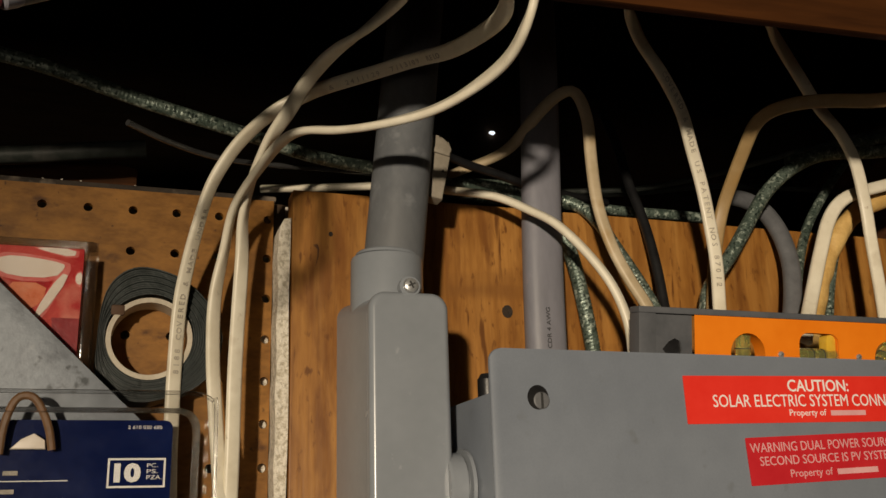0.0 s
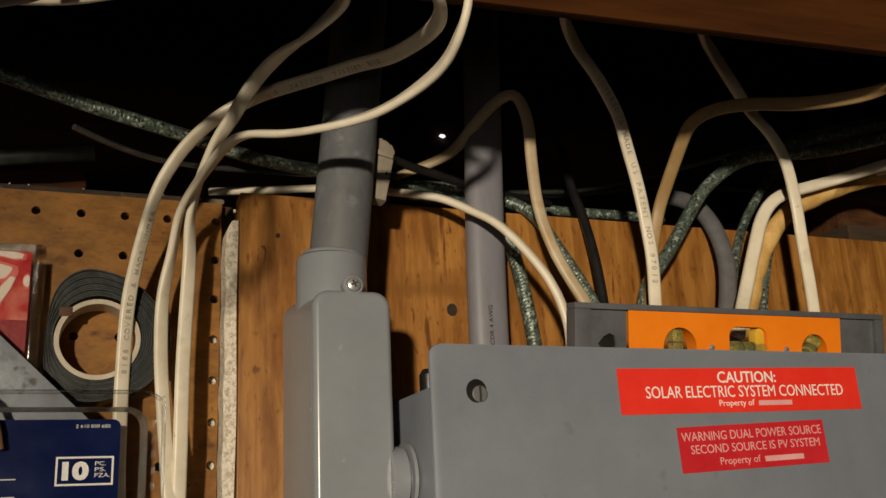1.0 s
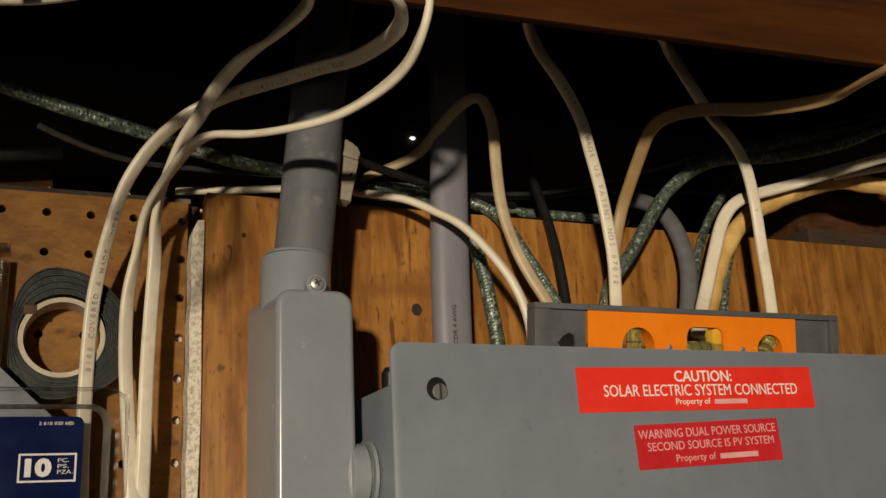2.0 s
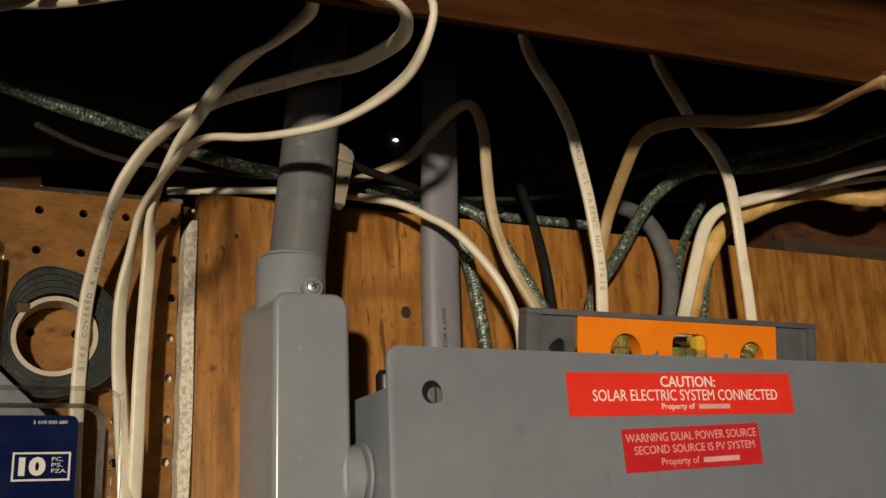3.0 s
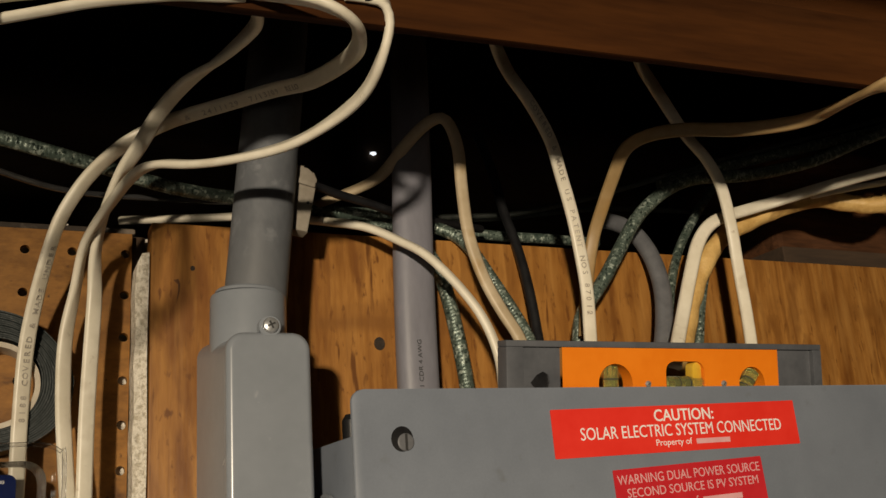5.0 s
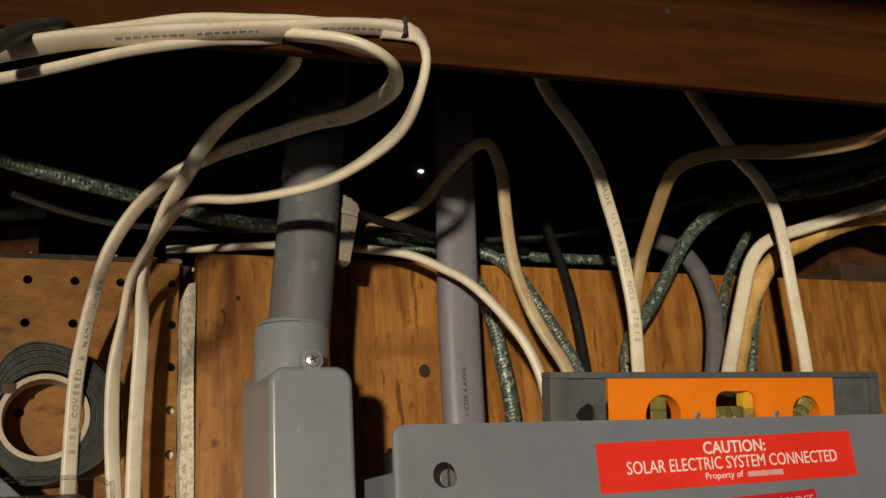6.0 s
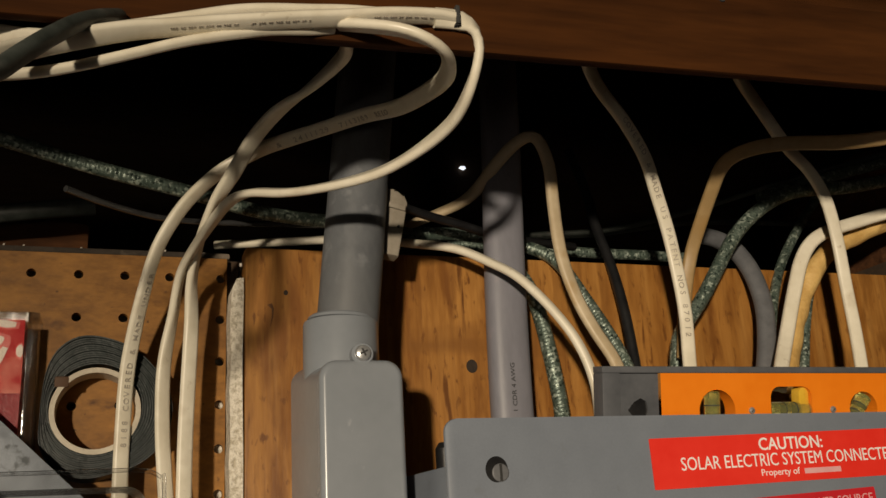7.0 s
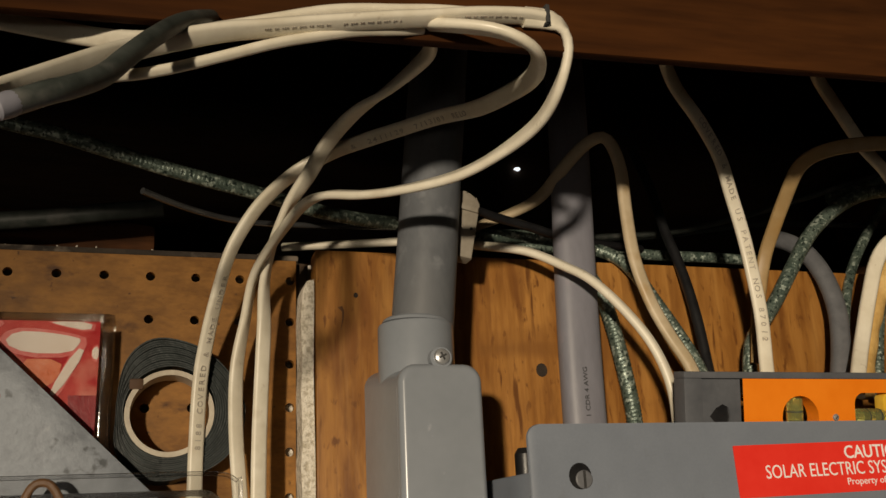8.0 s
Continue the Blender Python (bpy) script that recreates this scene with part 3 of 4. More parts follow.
def sticker(name, tl, tr, bl, material, label):
    """A sticker on the cover, and the matrix of its plane with the lower left corner as origin."""
    (x0, z0), (x1, z1), (x2, z2) = tl, tr, bl
    w, h = math.hypot(x1 - x0, z1 - z0), math.hypot(x0 - x2, z0 - z2)
    a = math.degrees(math.atan2(z1 - z0, x1 - x0))
    m = pose(x2, -0.0006, z2) @ pose(0, 0, 0, 0, -a, 0)
    ob = part(name, plate(outline(0, w, 0, h, 0.0006, 3), 0.0, 0.0004, m=m), material, panel, label)
    return ob, m @ pose(0, -0.0002, 0, 90, 0, 0), w, h


s1, m1, w, h = sticker("caution_sticker", (0.417, 1.7515), (0.5870, 1.7545), (0.417, 1.7258), "red", "bright red caution sticker with white lettering")
letters("lettering", "CAUTION:", 0.39 * w, 0.635 * w, 0.66 * h, 0.92 * h, m1, "ink", s1, bold=0.012)
letters("lettering", "SOLAR ELECTRIC SYSTEM CONNECTED", 0.10 * w, 0.925 * w, 0.34 * h, 0.60 * h, m1, "ink", s1)
letters("lettering", "Property of", 0.385 * w, 0.53 * w, 0.10 * h, 0.28 * h, m1, "ink", s1)
part("name_bar", plate([(0.548 * w, 0.14 * h), (0.69 * w, 0.14 * h), (0.69 * w, 0.25 * h), (0.548 * w, 0.25 * h)], 0, 0.0002, m=m1 @ pose(0, 0, 0.0002, -90, 0, 0)), "pink", s1, "pale bar")
s2, m2, w, h = sticker("warning_sticker", (0.4495, 1.7185), (0.5527, 1.7225), (0.4525, 1.6935), "crimson", "crimson warning sticker with pale lettering")
letters("lettering", "WARNING DUAL POWER SOURCE", 0.02 * w, 0.975 * w, 0.68 * h, 0.88 * h, m2, "pink", s2)
letters("lettering", "SECOND SOURCE IS PV SYSTEM", 0.07 * w, 0.95 * w, 0.40 * h, 0.59 * h, m2, "pink", s2)
letters("lettering", "Property of", 0.25 * w, 0.52 * w, 0.08 * h, 0.29 * h, m2, "pink", s2)
part("name_bar", plate([(0.55 * w, 0.13 * h), (0.82 * w, 0.13 * h), (0.82 * w, 0.25 * h), (0.55 * w, 0.25 * h)], 0, 0.0002, m=m2 @ pose(0, 0, 0.0002, -90, 0, 0)), "pink", s2, "pale bar")

# ---- torpedo level on top of the panel ----
lev = thing("spirit_level", (0.506, 0.016, 1.7415), "dark grey torpedo level with orange centre standing on the panel", "spirit level")
X0, X1, Z0, Z1, YF, YB = 0.3965, 0.6225, 1.7418, 1.7905, 0.006, 0.0165
fr = bmesh.new()
box(X0, X1, YF, YB, Z1 - 0.0035, Z1, 0.0006, bm=fr)
box(X0, X1, YF, YB, Z0, Z0 + 0.005, 0.0006, bm=fr)
box(X0, X0 + 0.0105, YF, YB, Z0 + 0.005, Z1 - 0.0035, 0.0006, bm=fr)
box(X1 - 0.007, X1, YF, YB, Z0 + 0.005, Z1 - 0.0035, 0.0006, bm=fr)
part("frame", fr, "dgrey", lev)
wb = bmesh.new()
hole = [(0.4195 + a, 1.7675 + b) for a, b in ((-0.0068, 0.0), (-0.003, -0.0042), (0.001, -0.0062), (0.0045, -0.0045), (0.0055, 0.0), (0.0045, 0.0045), (0.001, 0.0062), (-0.003, 0.0042))]
ring_cell(wb, X0 + 0.0105, 0.4315, Z0 + 0.005, Z1 - 0.0035, hole, YF + 0.003, YB - 0.002)
part("web", box(0.5865, X1 - 0.007, YF + 0.003, YB - 0.002, Z0 + 0.005, Z1 - 0.0035), "dgrey", lev)
part("web", wb, "dgrey", lev)
# black sheet set near the front to paint the hole's inner shade
part("hole_shade", box(0.4085, 0.4305, YF + 0.0042, YF + 0.0056, 1.7560, 1.7790), "black", lev, "black sheet for the shade in the hanging hole")
oc = bmesh.new()
OT, OB = Z1 - 0.0036, Z0 + 0.005
cuts = (0.4315, 0.4855, 0.5455, 0.5865)
v1, v2, v3 = (0.4665, 1.7665), (0.5165, 1.7665), (0.5655, 1.7665)
ring_cell(oc, cuts[0], cuts[1], OB, OT, disc(*v1, 0.0115, 24), YF + 0.0004, YB - 0.0005)
ring_cell(oc, cuts[1], cuts[2], OB, OT, outline(0.5015, 0.5295, 1.7545, 1.7795, 0.006, 5), YF + 0.0004, YB - 0.0005)
ring_cell(oc, cuts[2], cuts[3], OB, OT, disc(*v3, 0.0100, 24), YF + 0.0004, YB - 0.0005)
bmesh.ops.remove_doubles(oc, verts=oc.verts, dist=1e-5)
part("centre_block", oc, "orange", lev, "bright orange plastic centre", angle=30)
for (cx, cz), way, ln in ((v1, (0, 0, 1), 0.0105), (v2, (1, 0, 0), 0.0135), (v3, (0.6, 0, 0.8), 0.009)):
    d = Vector(way) * ln
    c = Vector((cx, 0.0115, cz))
    vial = part("vial", lathe([(0.0038, 0), (0.0044, 0.0006), (0.0044, 2 * ln - 0.0006), (0.0038, 2 * ln)], along(c - d, c + d), 20), "vial", lev, "yellow-green liquid vial")
    for s in (-0.28, 0.28):
        q = c + d * s
        part("vial_line", lathe([(0.00452, -0.0003), (0.00452, 0.0003)], along(q, q + d), 20), "seam", vial, "black line")
part("vial_holder", plate(outline(0.5225, 0.5293, 1.7548, 1.7792, 0.003, 4), 0.0085, 0.0150, 0.001), "amber", lev, "amber plastic seat of the middle vial")
for x in (0.4885, 0.5435):
    screw(lev, (x, YF + 0.0003, 1.7665), 0.0019, (0, -1, 0), 40)

# level tilted forward so that its upright edges fit the camera's view
lev.matrix_world = Matrix.Translation((0, 0.0085, 1.777)) @ pose(0, 0, 0, 9.0, 0, 0) @ Matrix.Translation((0, -0.0085, -1.777)) @ Matrix.Translation(BASE[lev.name])

# ---- conduit body and pipe ----
lb = thing("elbow_fitting", (0.272, 0.127, 1.60), "grey plastic electrical fitting with screwed cover under the pipe", "pipe fitting")
bd = plate(outline(0.2520, 0.2950, 1.60, 1.7955, 0.0095, 7), 0.0345, 0.0945)
for v in bd.verts:
    if v.co.y > 0.05:
        if v.co.x < 0.2735:
            v.co.x = 0.2735 + (v.co.x - 0.2735) * 1.12
        if v.co.z > 1.7:
            v.co.z += 0.009 if v.co.x < 0.2735 else -0.006
part("body", bd, "pvc", lb)
part("cover", lid(0.2520, 0.2955, 1.60, 1.7975, 0.0092, 0.0282, 0.0340, 0.0034), "pvc", lb)
part("gasket", plate(outline(0.2530, 0.2945, 1.601, 1.796, 0.008, 7), 0.0336, 0.0350), "seam", lb, "dark gasket line")
part("socket", lathe([(0.0206, 0), (0.0206, 0.046), (0.0201, 0.0475), (0.0186, 0.048)], along((0.2715, 0.0655, 1.777), (0.2725, 0.0655, 1.90)), 40), "pvc", lb)
part("cover_ear", lathe([(0.0058, 0), (0.0058, 0.0052), (0.0052, 0.0058)], along((0.2745, 0.0345, 1.8005), (0.2745, -1, 1.8005)), 24), "pvc", lb)
screw(lb, (0.2745, 0.0288, 1.8008), 0.0042, (0, -1, 0.05), 25, True)
hub = part("side_hub", lathe([(0.0165, 0), (0.0175, 0.001), (0.0175, 0.009), (0.0150, 0.0095), (0.0150, 0.0105), (0.0195, 0.0108), (0.0195, 0.0128)], along((0.2925, 0.040, 1.697), (1, 0.040, 1.697)), 36), "pvc", lb, "round grey connector hub to the panel")
pipe = thing("conduit_pipe", (0.274, 0.0655, 1.81), "grey plastic conduit pipe rising into the dark joist bay", "pipe")
ax, bx = Vector((0.2745, 0.0655, 1.81)), Vector((0.3105, 0.0705, 2.153))
part("tube", lathe([(0.0172, 0), (0.0172, (bx - ax).length)], along(ax, bx), 40), "pipe", pipe)
part("cement_bead", lathe([(0.0171, 0), (0.0192, 0.0006), (0.0186, 0.0022), (0.0174, 0.0032)], along((0.2726, 0.0655, 1.8245), (0.276, 0.0655, 1.90)), 40), "pvc", pipe, "uneven ring of pipe cement")

# clamp outline and depth placed to fit the view, within the lamp's reach
clamp = thing("cable_clamp", (0.306, 0.085, 1.866), "beige plastic cable clamp beside the conduit", "clamp")
part("plate", plate([(0.2975, 1.8670), (0.3080, 1.8655), (0.3150, 1.8985), (0.3132, 1.9035), (0.3085, 1.9040), (0.3075, 1.9070), (0.2990, 1.9075)], 0.069, 0.080, 0.0012), "beige", clamp)
part("tab", plate([(0.3010, 1.8955), (0.3128, 1.8930), (0.3135, 1.8965), (0.3015, 1.8990)], 0.0672, 0.0692, 0.0006), "beige", clamp, "raised beige ridge")
part("nail", lathe([(0.0008, 0), (0.0008, 0.0008)], along((0.3085, 0.0690, 1.8835), (0.3085, -1, 1.8835)), 10), "seam", clamp, "dark nail head")
part("arm", box(0.2925, 0.3080, 0.074, 0.0800, 1.8800, 1.8900, 0.001), "beige", clamp, "arm added between clamp and pipe")

# ---- service cable with print ----
sc = thing("service_cable", (0.381, 0.10, 1.7415), "thick grey service cable with vertical print going into the panel", "cable")
part("jacket", sweep(((0.3855, 0.102, 1.735), (0.386, 0.102, 1.80), (0.388, 0.103, 1.86), (0.392, 0.106, 1.92), (0.399, 0.115, 2.00), (0.408, 0.13, 2.15)), oval_section(0.0265, 0.018), step=0.006), "lilac", sc)
mv = pose(0.3842, 0.0926, 1.7790) @ pose(0, 0, 0, 90, 0, 0) @ pose(0, 0, 0, 0, 0, 90)
letters("print", "1 CDR 4 AWG", 0.0, 0.029, -0.0014, 0.0014, mv, "seam", sc)

# ---- wall things on the pegboard ----
roll = thing("tape_roll", (0.148, 0.147, 1.752), "roll of black tape with pale cardboard core on the pegboard", "tape roll")
prof = [(0.0245, 0.0)]
for k in range(13):
    r = 0.0245 + 0.0012 * k
    prof += [(r + 0.0001, 0.0195 - 0.0005 * (k % 3)), (r + 0.0009, 0.0195 - 0.0005 * (k % 3)), (r + 0.0010, 0.0187)]
prof += [(0.0402, 0.0)]
tb = lathe(prof, along((0.1465, 0.146, 1.788), (0.1465, -1, 1.788)), 72, closed=True)
for v in tb.verts:
    d = Vector((v.co.x - 0.1465, 0, v.co.z - 1.788))
    a = math.atan2(d.z, d.x)
    k = max(0.0, (d.length - 0.026) / 0.0145)
    v.co += d.normalized() * k * (0.0022 * math.cos(3 * a + 0.6) - 0.0105 * max(0, math.cos(a - 3.2)) ** 2 + 0.001 * noise.noise(v.co * 60))
part("tape", tb, "rubber", roll)
part("core", lathe([(0.0212, 0), (0.0240, 0), (0.0240, 0.0198), (0.0212, 0.0198)], along((0.1465, 0.146, 1.7865), (0.1465, -1, 1.7865)), 48, closed=True), "card", roll, "pale cardboard core")
tail = part("loose_end", plate(outline(0.1245, 0.1320, 1.7995, 1.8055, 0.001, 3), 0.1258, 0.128, 0.0006), "jacket", roll, "loose brown end of tape")

case = thing("picture_case", (0.06, 0.147, 1.752), "clear plastic case with red and cream picture on the pegboard", "plastic case")
part("shell", plate(outline(-0.03, 0.1145, 1.752, 1.8395, 0.002, 4), 0.1165, 0.1195, 0.0008), "case", case, "clear shiny case front").visible_shadow = False
rm = bmesh.new()
box(0.1095, 0.1155, 0.118, 0.146, 1.752, 1.8395, 0.0008, bm=rm)
box(-0.03, 0.1095, 0.118, 0.146, 1.8365, 1.8395, 0.0006, bm=rm)
part("rim", rm, "clear", case, "clear grey plastic rim").visible_shadow = False
pic = part("card", box(-0.03, 0.1080, 0.1215, 0.1445, 1.7535, 1.836), "cardred", case, "glossy red picture card")


def rounded(pts, times=1):
    for _ in range(times):
        pts = [q for a, b in zip(pts, pts[1:] + pts[:1]) for q in ((0.75 * a[0] + 0.25 * b[0], 0.75 * a[1] + 0.25 * b[1]), (0.25 * a[0] + 0.75 * b[0], 0.25 * a[1] + 0.75 * b[1]))]
    return pts


SHAPES = (
    [(0.0595, 1.8235), (0.0650, 1.8300), (0.0800, 1.8298), (0.0975, 1.8270), (0.0985, 1.8245), (0.0935, 1.8182), (0.0715, 1.8180)],
    [(0.0820, 1.8357), (0.1040, 1.8357), (0.1030, 1.8305), (0.0865, 1.8338)],
    [(0.0835, 1.7965), (0.0875, 1.7950), (0.1015, 1.8195), (0.0965, 1.8215)],
    [(0.1045, 1.8210), (0.1078, 1.8225), (0.1078, 1.8145), (0.1045, 1.8160)],
    [(0.0450, 1.8345), (0.0600, 1.8345), (0.0500, 1.8270), (0.0300, 1.8180)],
)
for k, pts in enumerate(SHAPES):
    cx, cz = sum(p[0] for p in pts) / len(pts), sum(p[1] for p in pts) / len(pts)
    part("pink_shape", plate([(min(0.1079, cx + (x - cx) * 1.18), min(1.8359, cz + (z - cz) * 1.35)) for x, z in rounded(pts)], 0.12134 - 0.00003 * k, 0.1216), "rose", pic, "pink picture shape")
    part("pale_shape", plate(rounded(pts), 0.1210 - 0.00005 * k, 0.1215), "cream", pic, "cream picture shape")
part("orange_shape", plate(rounded([(0.0660, 1.8150), (0.0900, 1.8150), (0.0880, 1.8040), (0.0790, 1.7980)]), 0.1212, 0.1216), "coral", pic, "orange picture shape")
part("dark_shape", plate([(0.0935, 1.7955), (0.1079, 1.7955), (0.1079, 1.7700), (0.0950, 1.7800)], 0.1212, 0.1216), "maroon", pic, "dark red picture shape")

sq = thing("metal_square", (0.07, 0.112, 1.70), "worn grey metal square with a slanting edge leaning on the pegboard", "square")
part("blade", plate([(-0.03, 1.70), (0.0, 1.876), (0.1250, 1.7562), (0.150, 1.7325), (0.150, 1.70)], 0.1105, 0.1130, 0.0004), "worn", sq)
part("slot", plate(outline(0.040, 0.062, 1.7905, 1.7965, 0.0029, 5), 0.1102, 0.1106), "cardred", sq, "slot that shows red behind")

pack = thing("blister_pack", (0.10, 0.12, 1.62), "clear blister pack with a navy blue card, hanging on the pegboard", "blister pack")
sh = plate(outline(-0.06, 0.1835, 1.62, 1.7515, 0.013, 8), 0.0950, 0.0962, 0.0005)
part("flange", sh, "clear", pack, "clear plastic flange").visible_shadow = False
so = bmesh.new()
o, i_ = outline(-0.06, 0.1745, 1.6355, 1.7430, 0.011, 8), outline(-0.058, 0.1700, 1.6395, 1.7395, 0.009, 8)
va, vbk = [so.verts.new((x, 0.0948, z)) for x, z in o], [so.verts.new((x, 0.0890, z)) for x, z in i_]
for k in range(len(o)):
    j = (k + 1) % len(o)
    so.faces.new((va[k], va[j], vbk[j], vbk[k]))
bmesh.ops.solidify(so, geom=so.faces[:], thickness=0.0006)
part("blister", so, "clear", pack, "raised clear plastic wall").visible_shadow = False
rb = sweep([(0.1828, 0.0948, 1.625), (0.1828, 0.0948, 1.738), (0.1800, 0.0948, 1.7470), (0.1715, 0.0948, 1.7508), (0.14, 0.0948, 1.7512), (-0.05, 0.0948, 1.7508)], round_section(0.0011, 8), step=0.003, soft=2)
part("rolled_edge", rb, "clear", pack, "thick clear edge").visible_shadow = False
for k in range(12):
    z = 1.638 + 0.0085 * k
    part("rib", box(0.1768, 0.1788, 0.0941, 0.0951, z, z + 0.0052, 0.0004), "clear", pack, "moulded clear rib").visible_shadow = False
card = part("card", plate(outline(-0.06, 0.1605, 1.6885 - 0.05, 1.7368, 0.004, 5), 0.0990, 0.0996), "blue", pack, "navy blue printed card")
mc = pose(0, 0.0988, 0, 90, 0, 0)
letters("count", "10", 0.1318, 0.1452, 1.7045, 1.7145, mc, "ink", card, bold=0.055)
for k, t in enumerate(("PC.", "PS.", "PZA.")):
    letters("count", t, 0.1482, 0.1482 + 0.0022 * len(t) - 0.001, 1.7122 - 0.0031 * k, 1.7143 - 0.0031 * k, mc, "ink", card)
fb = bmesh.new()
for a in ((0.1285, 0.1577, 1.7160, 1.7170), (0.1285, 0.1577, 1.7018, 1.7028), (0.1285, 0.1295, 1.7028, 1.7160), (0.1567, 0.1577, 1.7028, 1.7160)):
    box(a[0], a[1], 0.0986, 0.0990, a[2], a[3], bm=fb)
part("frame_line", fb, "ink", card, "white printed frame")
letters("code", "2 610 030 680", 0.1375, 0.1550, 1.7322, 1.7340, mc, "ink", card)
for z in (1.7056, 1.6965):
    part("rule", box(0.03, 0.1095, 0.0986, 0.0990, z, z + 0.0005), "ink", card, "thin white rule")
for x0_, x1_, z in ((0.0785, 0.0855, 1.7088), (0.0775, 0.0845, 1.6996)):
    part("text_bar", box(x0_, x1_, 0.0986, 0.0990, z, z + 0.0022), "print", card, "pale text bar")
loop = sweep([(0.0765, 0.0935, 1.719), (0.0775, 0.0925, 1.733), (0.0815, 0.092, 1.7455), (0.0870, 0.092, 1.7485), (0.0925, 0.092, 1.7455), (0.0985, 0.0925, 1.733), (0.1010, 0.0935, 1.721)], flat_section(0.0042, 0.003), step=0.002)
tool = thing("tool_handle", (0.088, 0.093, 1.718), "brown loop handle in the clear pack", "tool")
part("loop", loop, "leather", tool)
part("grip", plate([(0.081, 1.7215), (0.098, 1.7215), (0.0975, 1.726), (0.092, 1.7295), (0.086, 1.7265)], 0.0935, 0.0965, 0.0008), "cream", tool, "pale piece inside the pack")

